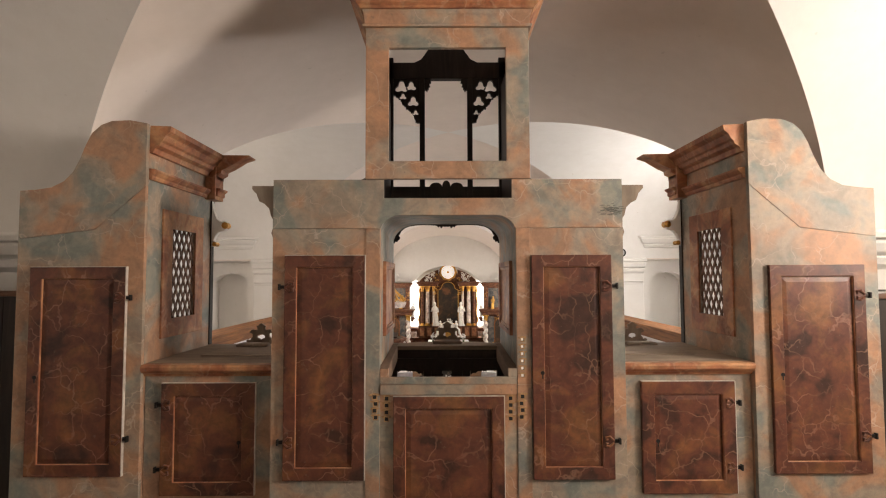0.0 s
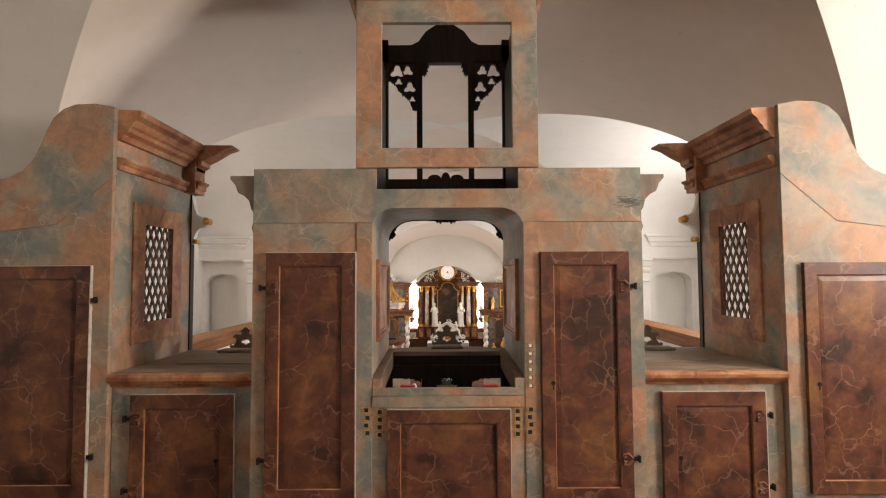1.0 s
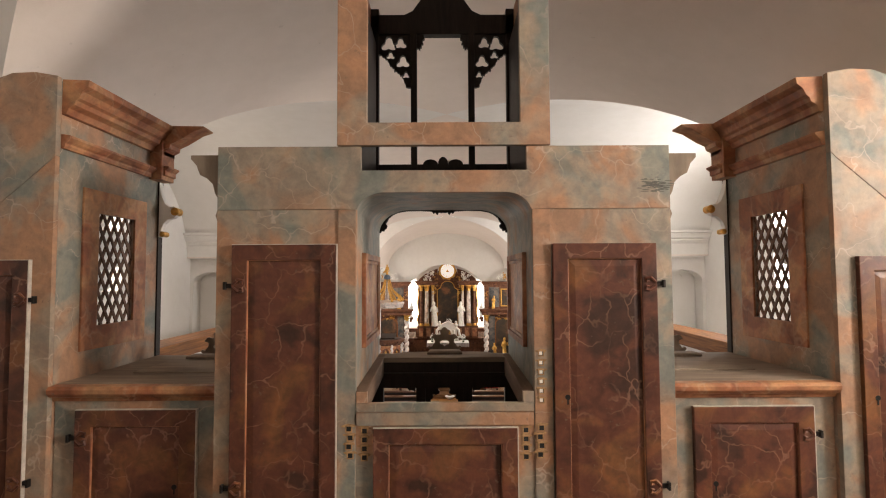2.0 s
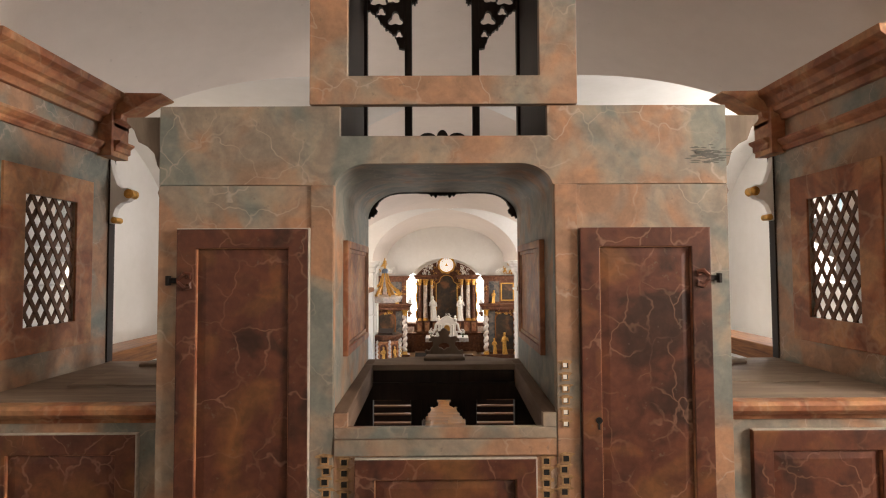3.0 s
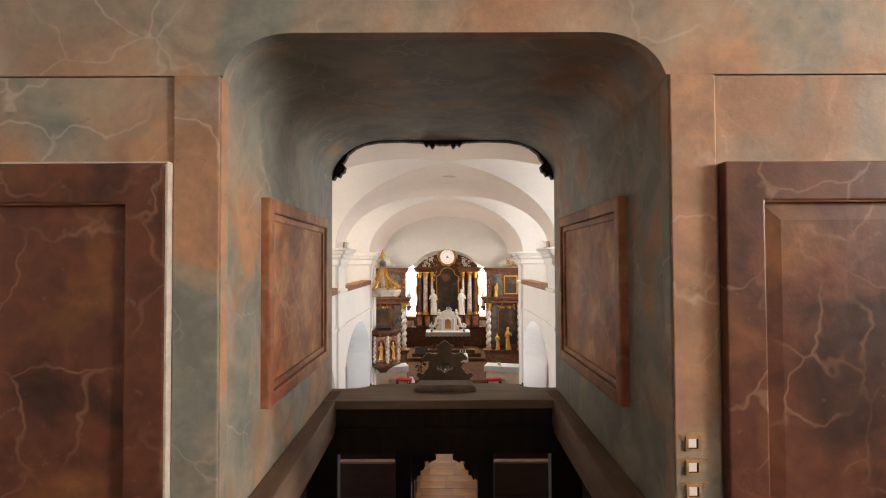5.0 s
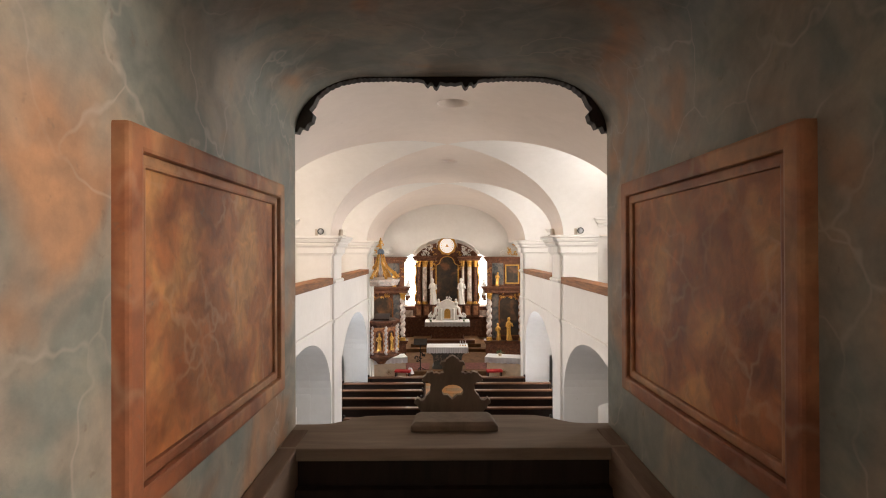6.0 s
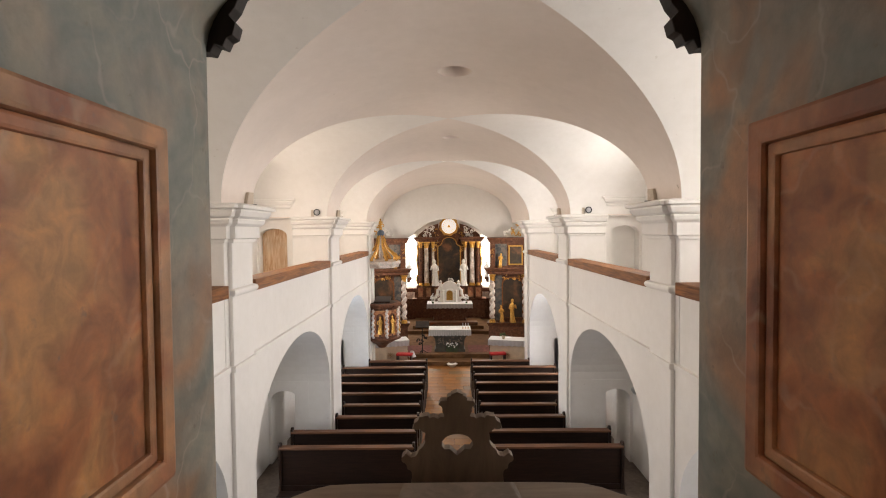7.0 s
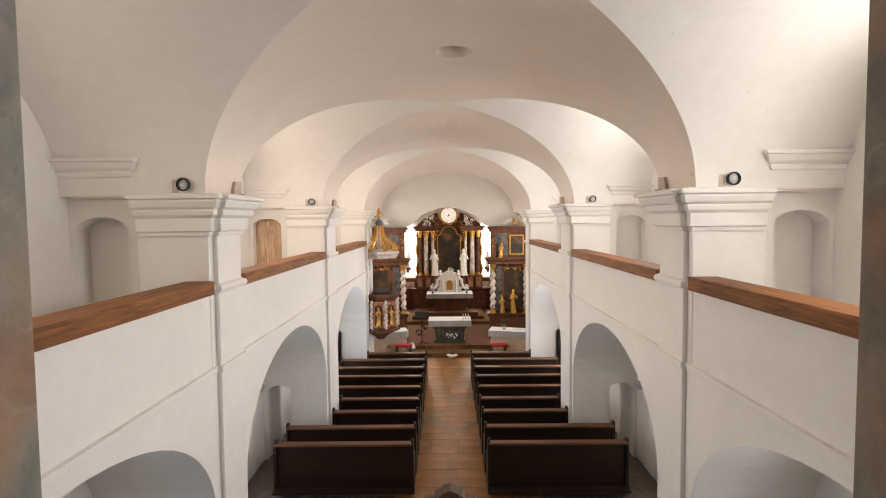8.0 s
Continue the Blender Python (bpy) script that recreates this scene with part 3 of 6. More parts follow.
# brown marbled wainscot round the chancel
for s in (-1, 1):
    bm = bmesh.new()
    box(bm, *sorted((s * 1.3, s * 2.345)), 26.50, 26.595, -3.49, -1.62)
    box(bm, *sorted((s * 1.3, s * 2.345)), 26.47, 26.595, -1.618, -1.5)
    wains = structure("wainscot_east", bm, M_REDMARBLE, "brown-red marbled wainscot under a chancel window", "wainscot", NAVE, bevel=0.006)
    bm = bmesh.new()
    box(bm, *sorted((s * 1.66, s * 2.24)), 26.488, 26.499, -2.02, -1.68)
    part("wainscot_panel", bm, M_PALEMARBLE, wains, "pinkish marbled panel", 0.004)
    bm = bmesh.new()
    box(bm, *sorted((s * 2.30, s * 2.347)), EAST + 0.36, 26.46, -3.49, -1.62)
    box(bm, *sorted((s * 2.27, s * 2.347)), EAST + 0.36, 26.46, -1.618, -1.5)
    structure("wainscot_side", bm, M_REDMARBLE, "brown-red marbled wainscot along the chancel wall", "wainscot", NAVE, bevel=0.006)

# the light of the windows
UPPER = ((7, 300), (38, 128), (95, 120), (100, 110))
LOWER = ((0, 0), (22, 60), (26, 14), (85, 115))
for i, (c, w) in enumerate(BAYS):
    for k, side in enumerate((-1, 1)):
        p = NAVE @ Vector((side * (OUT + 0.25), c, 1.98 if i else 2.15))
        window_lamp(p.x, p.y, p.z, -side, 0, 1.05, 1.5 if i else 1.15, UPPER[i][k], (1.0, 0.85, 0.72) if side < 0 else (1.0, 0.885, 0.785) if i == 0 else (0.98, 0.94, 0.915), (-0.3 if side > 0 else -0.8) if i else 0.5 if side > 0 else 1.2)
        if i:
            p = NAVE @ Vector((side * (OUT + 0.12), c, -1.95))
            window_lamp(p.x, p.y, p.z, -side, 0, 0.85, 1.5, LOWER[i][k], (0.76, 0.86, 1.0) if side < 0 else (0.95, 0.95, 1.0))
for s in (-1, 1):
    p = NAVE @ Vector((s * 1.84, 26.58, 0.0))
    window_lamp(p.x, p.y, p.z, 0, -1, 0.7, 1.9, 120)
p = NAVE @ Vector((2.56, 24.2, 0.15))
window_lamp(p.x, p.y, p.z, -1, 0, 0.8, 1.3, 55)



# ---- the organ ----
def door_leaf(name, x0, x1, z0, z1, y, parent, hinge_x=None, key_x=None, frame_w=0.064, label="", iron=True, bare=False):
    """A framed and panelled leaf standing a little proud, with a sunk panel, hinges and a keyhole; bare adds strips
    painted pale as light-catching edges.
    """
    bm = bmesh.new()
    plate(bm, [[(x0, z0), (x1, z0), (x1, z1), (x0, z1)], [(x0 + frame_w, z0 + frame_w), (x1 - frame_w, z0 + frame_w), (x1 - frame_w, z1 - frame_w), (x0 + frame_w, z1 - frame_w)]], y - 0.018, y + 0.012)
    leaf = part(name, bm, M_DOOR, parent, label, 0.003)
    bm = bmesh.new()
    a, b, c, d = x0 + frame_w - 0.004, x1 - frame_w + 0.004, z0 + frame_w - 0.004, z1 - frame_w + 0.004
    q = 0.035
    solid(bm, [(a, y - 0.002, c), (b, y - 0.002, c), (b, y - 0.002, d), (a, y - 0.002, d), (a + q, y - 0.008, c + q), (b - q, y - 0.008, c + q), (b - q, y - 0.008, d - q), (a + q, y - 0.008, d - q)],
          [(0, 1, 5, 4), (1, 2, 6, 5), (2, 3, 7, 6), (3, 0, 4, 7), (4, 5, 6, 7)])
    part("panel", bm, M_DOOR, leaf)
    bm = bmesh.new()
    for r in ((a - 0.002, b + 0.002, d - 0.006, d + 0.006), (a - 0.002, b + 0.002, c - 0.006, c + 0.006)):
        box(bm, r[0], r[1], y - 0.014, y, r[2], r[3])
    for r in ((a - 0.006, a + 0.006), (b - 0.006, b + 0.006)):
        box(bm, r[0], r[1], y - 0.0135, y, c + 0.006, d - 0.006)
    part("bead", bm, M_TRIM, leaf, "", 0.002)
    if bare:
        # Pale strips stand in for light on the right and top edges.
        bm = bmesh.new()
        box(bm, x1 + 0.0005, x1 + 0.004, y - 0.0165, y + 0.003, z0, z1)
        part("bare_edge", bm, M_LITEDGE, leaf, "pale strip painted as a lit door edge")
        bm = bmesh.new()
        box(bm, x0, x1 + 0.004, y - 0.0165, y + 0.003, z1 + 0.0005, z1 + 0.003)
        part("bare_edge", bm, M_LITEDGE, leaf, "pale strip painted as a lit door edge")
    if hinge_x is not None:
        s = 1 if hinge_x > (x0 + x1) / 2 else -1
        for z in (z1 - 0.17 * (1 if z1 - z0 > 0.8 else 0.7), z0 + 0.2 * (1 if z1 - z0 > 0.8 else 0.7)):
            bm = bmesh.new()
            for k in (-1, 1):
                tube(bm, [(hinge_x - s * 0.004, y - 0.02, z + k * 0.006), (hinge_x - s * 0.026, y - 0.02, z + k * 0.026), (hinge_x - s * 0.046, y - 0.02, z + k * 0.022), (hinge_x - s * 0.044, y - 0.02, z + k * 0.009), (hinge_x - s * 0.032, y - 0.02, z + k * 0.011)], [0.006, 0.008, 0.007, 0.006, 0.004], 6)
            part("hinge", bm, M_DOOR, leaf, "scrolled strap hinge painted like the door", 0, True)
            bm = bmesh.new()
            box(bm, hinge_x + s * 0.004, hinge_x + s * 0.032, y - 0.014, y - 0.001, z - 0.009, z + 0.009)
            box(bm, hinge_x + s * 0.026, hinge_x + s * 0.036, y - 0.022, y - 0.001, z - 0.016, z + 0.016)
            part("hinge_pin", bm, M_IRON, leaf, "black iron hinge pin", 0.002)
    if key_x is not None:
        # Uncut keyhole: its inner shade is a black piece on the leaf.
        bm = bmesh.new()
        z = z0 + (z1 - z0) * 0.47
        lathe(bm, [(0.011, y - 0.021), (0.011, y - 0.0175), (0.005, y - 0.0175), (0.005, y - 0.021)], (key_x, 0, z), 12, axis="y")
        box(bm, key_x - 0.003, key_x + 0.003, y - 0.0205, y - 0.0178, z - 0.03, z - 0.01)
        part("keyhole", bm, M_BLACK, leaf)
    return leaf


# centre of the case
case = thing("organ_centre_case", "organ case in grey and ochre marbling with an open niche", "organ case")
W, TOP = 0.958, 1.915
niche = [(-0.37, 0.80), (0.37, 0.80), (0.37, 1.645)] + arc(0.255, 1.63, 0.115, 0.088, 8, 90, 10) + arc(-0.255, 1.63, 0.115, 0.088, 90, 172, 10) + [(-0.37, 1.645)]
outline = [(-W, 0), (W, 0), (W, TOP), (0.352, TOP), (0.352, 1.812), (-0.352, 1.812), (-0.352, TOP), (-W, TOP)]
arch = arc(0.255, 1.63, 0.115, 0.088, 8, 90, 10) + arc(-0.255, 1.63, 0.115, 0.088, 90, 172, 10)
bm = bmesh.new()
plate(bm, [[(W, 1.6465), (W, TOP), (0.352, TOP), (0.352, 1.812), (-0.352, 1.812), (-0.352, TOP), (-W, TOP), (-W, 1.6465), (-0.369, 1.6465)] + [q for q in reversed(arch)] + [(0.369, 1.6465)]], 0.0, 0.028)
part("front_board", bm, M_CASE, case, "", 0.0015)
for s in (-1, 1):
    bm = bmesh.new()
    plate(bm, [[(s * 0.37, 0.0), (s * W, 0.0), (s * W, 1.6445), (s * 0.37, 1.6445)]], 0.0, 0.028)
    part("front_board", bm, M_CASE, case, "", 0.0015)
bm = bmesh.new()
plate(bm, [[(-0.3695, 0.0), (0.3695, 0.0), (0.3695, 0.80), (-0.3695, 0.80)]], 0.0, 0.028)
part("front_board", bm, M_CASE, case, "", 0.0015)
bm = bmesh.new()
rs = random.Random(8)
for i in range(80):
    x, z = 0.895 + rs.gauss(0, 0.026), 1.742 + rs.gauss(0, 0.014)
    d = rs.uniform(0.008, 0.022)
    plate(bm, [[(x - d, z - 0.001), (x + d * 0.6, z - 0.0014), (x + d, z + 0.0006), (x - d * 0.4, z + 0.0016)]], -0.0011 - i * 0.00002, -0.0002)
part("scuff_mark", bm, M_GREYSTONE, case, "dark scuffed patch on the paint")
for s in (-1, 1):
    bm = bmesh.new()
    box(bm, s * (W - 0.028), s * (W - 0.0005), 0.0285, 0.93, 0, TOP - 0.002)
    part("side_board", bm, M_CASE, case)
    bm = bmesh.new()
    box(bm, s * 0.43, s * (W - 0.03), 0.03, 0.93, TOP - 0.03, TOP - 0.004)
    part("top_board", bm, M_DUST, case)
    # thin pilaster boards beside the niche, with a joint
    bm = bmesh.new()
    box(bm, s * 0.372, s * 0.447, -0.006, -0.0005, 0.0, 1.645)
    part("stile", bm, M_CASE, case, "", 0.002)
    # cornice on the flank
    bm = bmesh.new()
    path = [(s * W, 0.02), (s * W, 0.95)]
    prof = [(0, 1.60), (0.008, 1.60), (0.016, 1.625), (0.008, 1.65), (0.008, 1.70), (0.02, 1.72), (0.03, 1.76), (0.055, 1.785), (0.085, 1.80), (0.095, 1.825), (0.10, 1.84), (0.125, 1.868), (0.125, 1.885), (0, 1.885)]
    mould(bm, path if s > 0 else path[::-1], prof)
    part("flank_cornice", bm, M_CROWN, case, "bare grey profiled cornice end", 0.002)
for s, hx in ((-1, -0.884), (1, 0.884)):
    door_leaf("door", *sorted((s * 0.452, s * 0.886)), 0.30, 1.497, -0.004, case, hinge_x=hx, key_x=s * 0.505 if s > 0 else None, label="tall panelled door in red-brown marbling", bare=s < 0)
door_leaf("console_door", -0.297, 0.297, 0.12, 0.738, -0.004, case, frame_w=0.065, label="low panelled door below the console", bare=True)
bm = bmesh.new()
box(bm, -0.366, 0.366, -0.012, -0.0005, 0.748, 0.80)
part("sill_apron", bm, M_CASE, case, "", 0.002)
# niche lining: cheeks, curved ceiling, panels
bm = bmesh.new()
sec = [(0.378, 0.82), (0.378, 1.645)] + arc(0.261, 1.63, 0.117, 0.09, 8, 90, 10) + arc(-0.261, 1.63, 0.117, 0.09, 90, 172, 10) + [(-0.378, 1.645), (-0.378, 0.82)]
outer = [(x * 1.06, z + 0.03 if z > 1.6 else z) for x, z in sec]
rear = [(0.385, 0.82), (0.385, 1.62)] + arc(0.205, 1.62, 0.18, 0.14, 4, 90, 10) + arc(-0.205, 1.62, 0.18, 0.14, 90, 176, 10) + [(-0.385, 1.62), (-0.385, 0.82)]
rows = []
for y, (qa, qb) in ((0.0285, (sec, outer)), (0.953, (rear, [(x * 1.06, z + 0.03 if z > 1.6 else z) for x, z in rear]))):
    rows.append([[bm.verts.new((x, y, z)) for x, z in q] for q in (qa, qb)])
for q in (0, 1):
    a, b = rows[0][q], rows[1][q]
    for i in range(len(a) - 1):
        bm.faces.new((a[i], a[i + 1], b[i + 1], b[i]))
for r in rows:
    for i in range(len(sec) - 1):
        bm.faces.new((r[0][i], r[0][i + 1], r[1][i + 1], r[1][i]))
for i in (0, -1):
    bm.faces.new((rows[0][0][i], rows[1][0][i], rows[1][1][i], rows[0][1][i]))
part("niche_lining", bm, M_LINING, case, "", 0, True)
for s in (-1, 1):
    bm = bmesh.new()
    x = s * 0.384
    ya, yb, za, zb = 0.22, 0.785, 1.035, 1.472
    plate(bm, [[(ya, za), (yb, za), (yb, zb), (ya, zb)], [(ya + 0.03, za + 0.03), (yb - 0.03, za + 0.03), (yb - 0.03, zb - 0.03), (ya + 0.03, zb - 0.03)]], x - s * 0.024, x + s * 0.012, "x")
    frm = part("cheek_frame", bm, M_TRIM, case, "brown moulded frame on the niche's cheek", 0.005)
    bm = bmesh.new()
    plate(bm, [[(ya + 0.03, za + 0.03), (yb - 0.03, za + 0.03), (yb - 0.03, zb - 0.03), (ya + 0.03, zb - 0.03)], [(ya + 0.046, za + 0.046), (yb - 0.046, za + 0.046), (yb - 0.046, zb - 0.046), (ya + 0.046, zb - 0.046)]], x - s * 0.017, x + s * 0.012, "x")
    part("bead", bm, M_TRIM, frm, "", 0.004)
    bm = bmesh.new()
    box(bm, x - s * 0.011, x + s * 0.012, ya + 0.04, yb - 0.04, za + 0.04, zb - 0.04)
    part("cheek_panel", bm, M_PANEL, case, "smooth orange-brown painted panel")
    # deep plank on the rim of the open keyboard well
    bm = bmesh.new()
    solid(bm, [(s * 0.325, 0.021, 0.796), (s * 0.3765, 0.021, 0.796), (s * 0.3765, 0.001, 0.886), (s * 0.325, 0.001, 0.886), (s * 0.345, 0.92, 0.80), (s * 0.384, 0.92, 0.80), (s * 0.384, 0.92, 0.903), (s * 0.345, 0.92, 0.903)],
          [(0, 1, 2, 3), (4, 5, 6, 7), (0, 1, 5, 4), (1, 2, 6, 5), (2, 3, 7, 6), (3, 0, 4, 7)])
    part("rim_plank", bm, M_RIM, case, "dusty brown plank along the open keyboard well", 0.004)
    bm = bmesh.new()
    box(bm, s * 0.323, s * 0.3685, -0.007, 0.0205, 0.8385, 0.884)
    part("rim_end", bm, M_CASE, case, "", 0.003)
bm = bmesh.new()
box(bm, -0.3685, 0.3685, -0.006, 0.02, 0.802, 0.838)
part("sill", bm, M_CASE, case, "", 0.003)
# shelf and apron across the rear of the niche
bm = bmesh.new()
lip = [(0.44, 0.966), (0.33, 0.966), (0.30, 0.972), (0.275, 0.99), (0.25, 1.014), (0.22, 1.03), (0.17, 1.034), (0.08, 1.036)]
plate(bm, [[(-0.44, 0.80), (0.44, 0.80)] + lip + [(-u, v) for u, v in reversed(lip)]], 0.873, 0.901, "z")
part("rear_shelf", bm, M_DUST, case, "dusty shelf at the back of the niche", 0.004)
bm = bmesh.new()
box(bm, -0.44, 0.44, 0.815, 0.85, 0.728, 0.872)
part("rear_apron", bm, M_DARK, case)
bm = bmesh.new()
box(bm, -0.44, 0.44, 0.79, 0.814, 0.80, 0.815)
part("apron_ledge", bm, M_DARK, case)
for x0, x1 in ((-0.46, -0.355), (-0.165, -0.11), (0.11, 0.165), (0.355, 0.46)):
    bm = bmesh.new()
    box(bm, x0, x1, 0.90, 0.95, 0.0, 0.874)
    part("rear_post", bm, M_DARK, case, "", 0.004)
for s in (-1, 1):
    bm = bmesh.new()
    box(bm, s * 0.5, s * (W - 0.03), 0.90, 0.93, 0.0, TOP - 0.04)
    part("rear_board", bm, M_DARK, case)


def leafy(pts, amp, n, seed):
    """A carved outline: the polyline, closely set, with scalloped lobes."""
    rnd = random.Random(seed)
    out = []
    for (x0, z0), (x1, z1) in zip(pts, pts[1:]):
        d = Vector((x1 - x0, z1 - z0))
        nrm = Vector((-d.y, d.x)).normalized()
        for i in range(n):
            t = i / n
            k = abs(math.sin(math.pi * 3 * (t + len(out) / (3 * n)))) * amp * rnd.uniform(0.6, 1.2)
            out.append((x0 + d.x * t + nrm.x * k, z0 + d.y * t + nrm.y * k))
    return out


# carved pieces in the lower fields
for s in (-1, 1):
    bm = bmesh.new()
    edge = [(0.113, 0.60), (0.102, 0.612), (0.097, 0.606), (0.09, 0.622), (0.08, 0.624), (0.081, 0.638), (0.07, 0.642), (0.064, 0.656), (0.069, 0.668), (0.056, 0.67), (0.05, 0.664), (0.04, 0.671), (0.029, 0.674), (0.027, 0.687), (0.036, 0.696), (0.031, 0.712), (0.02, 0.728)]
    loop = [(s * 0.113, 0.728)] + [(s * u, v) for u, v in edge]
    plate(bm, [loop], 0.91, 0.935)
    part("carved_bracket", bm, M_DARK, case, "dark openwork carving")
    bm = bmesh.new()
    loop = [(s * 0.165, 0.728)] + leafy([(s * 0.17, 0.68), (s * 0.24, 0.705), (s * 0.28, 0.70), (s * 0.31, 0.727)], 0.008 * s, 6, 5)
    plate(bm, [loop], 0.91, 0.935)
    part("carved_bracket", bm, M_DARK, case, "dark openwork carving")
# carved arch board closing the niche towards the nave
bm = bmesh.new()
low = [(-0.47, 1.626), (-0.391, 1.625), (-0.38, 1.623), (-0.373, 1.637), (-0.36, 1.632), (-0.354, 1.645), (-0.344, 1.65), (-0.339, 1.668), (-0.35, 1.68), (-0.34, 1.692)]
sweep = [(-0.33, 1.714), (-0.304, 1.735), (-0.275, 1.748), (-0.225, 1.757), (-0.14, 1.759), (-0.082, 1.755)]
for (u0, v0), (u1, v1) in zip(sweep, sweep[1:]):
    m = max(3, int(abs(u1 - u0) / 0.006))
    low += [(u0 + (u1 - u0) * i / m, v0 + (v1 - v0) * i / m - 0.0022 * (i % 2)) for i in range(m)]
low += [(-0.082, 1.755), (-0.068, 1.752), (-0.063, 1.744), (-0.057, 1.739), (-0.052, 1.746), (-0.046, 1.746), (-0.042, 1.737), (-0.036, 1.733), (-0.031, 1.738), (-0.027, 1.748), (-0.011, 1.744), (0.0, 1.746)]
full = low + [(-x, z) for x, z in reversed(low[:-1])]
plate(bm, [full + [(0.47, 1.81), (-0.47, 1.81)]], 0.954, 0.985)
part("carved_arch", bm, M_DARK, case, "dark carved arch with scrolled ends", 0.002)

# rows of square stop holes with rubbed patches
def stop_hole(x, z, y, s=0.019, peg=False):
    bm = bmesh.new()
    plate(bm, [[(x - s * 0.9, z - s * 0.9), (x + s * 0.9, z - s * 0.9), (x + s * 0.9, z + s * 0.9), (x - s * 0.9, z + s * 0.9)], [(x - s * 0.6, z - s * 0.6), (x + s * 0.6, z - s * 0.6), (x + s * 0.6, z + s * 0.6), (x - s * 0.6, z + s * 0.6)]], y - 0.003, y)
    hole = part("stop_hole", bm, M_RUST, case, "square hole of a missing organ stop")
    # Flat black plate painted for the shade inside the uncut hole.
    bm = bmesh.new()
    box(bm, x - s * 0.6, x + s * 0.6, y - 0.0015, y - 0.0005, z - s * 0.6, z + s * 0.6)
    part("hollow", bm, M_BLACK, hole)
    # A pale chip in place of the bright nave seen through the open hole.
    if peg:
        bm = bmesh.new()
        box(bm, x - s * 0.6, x + s * 0.35, y - 0.0028, y - 0.0016, z - s * 0.45, z + s * 0.6)
        part("peg", bm, M_CREAMSTONE, hole, "pale chip painted for light seen through the hole", 0.0005)
    bm = bmesh.new()
    rnd = random.Random(int(x * 997 + z * 555))
    loop = [(x + s * rnd.uniform(1.3, 2.1) * math.cos(a), z + s * (rnd.uniform(0.35, 0.7) * math.sin(a) + 0.75)) for a in [i * 0.42 for i in range(15)]]
    plate(bm, [loop], y - 0.0012, y - 0.0004)
    part("rubbed_patch", bm, M_RUST, hole)


for i in range(6):
    stop_hole(0.4, 0.847 + i * 0.0385, -0.0065, 0.0135, True)
for s in (-1, 1):
    for i in range(4):
        stop_hole(s * (0.392 if i % 2 else 0.398), 0.735 - i * 0.036, -0.0065, 0.016)
        stop_hole(s * 0.334, 0.725 - i * 0.036, -0.001, 0.016)

# the small tower on top
tower = thing("organ_tower", "open square tower of the organ case with a grey marbled frame", "organ case")
bm = bmesh.new()
plate(bm, [[(-0.452, 1.917), (0.452, 1.917), (0.452, 2.765), (-0.452, 2.765)], [(-0.325, 2.015), (0.325, 2.015), (0.325, 2.652), (-0.325, 2.652)]], -0.012, 0.02)
part("front_frame", bm, M_CASE, tower, "", 0.003)
bm = bmesh.new()
mould(bm, [(-0.452, 0.90), (-0.452, -0.012), (0.452, -0.012), (0.452, 0.90)],
      [(-0.02, 2.766), (0.016, 2.766), (0.02, 2.778), (0.008, 2.784), (0.008, 2.80), (0.012, 2.84), (0.02, 2.862), (-0.02, 2.862)])
part("tower_cornice", bm, M_CASE, tower, "marbled frieze below the cornice", 0.003)
bm = bmesh.new()
mould(bm, [(-0.452, 0.90), (-0.452, -0.012), (0.452, -0.012), (0.452, 0.90)], [(-0.02, 2.863), (0.03, 2.863), (0.036, 2.875), (0.05, 2.885), (0.055, 2.90), (0.07, 2.915), (0.085, 2.925), (0.085, 2.945), (0.1, 2.955), (0.1, 2.985), (-0.02, 2.985)])
part("cornice_edge", bm, M_TRIM, tower, "reddish-brown cornice moulding", 0.003)
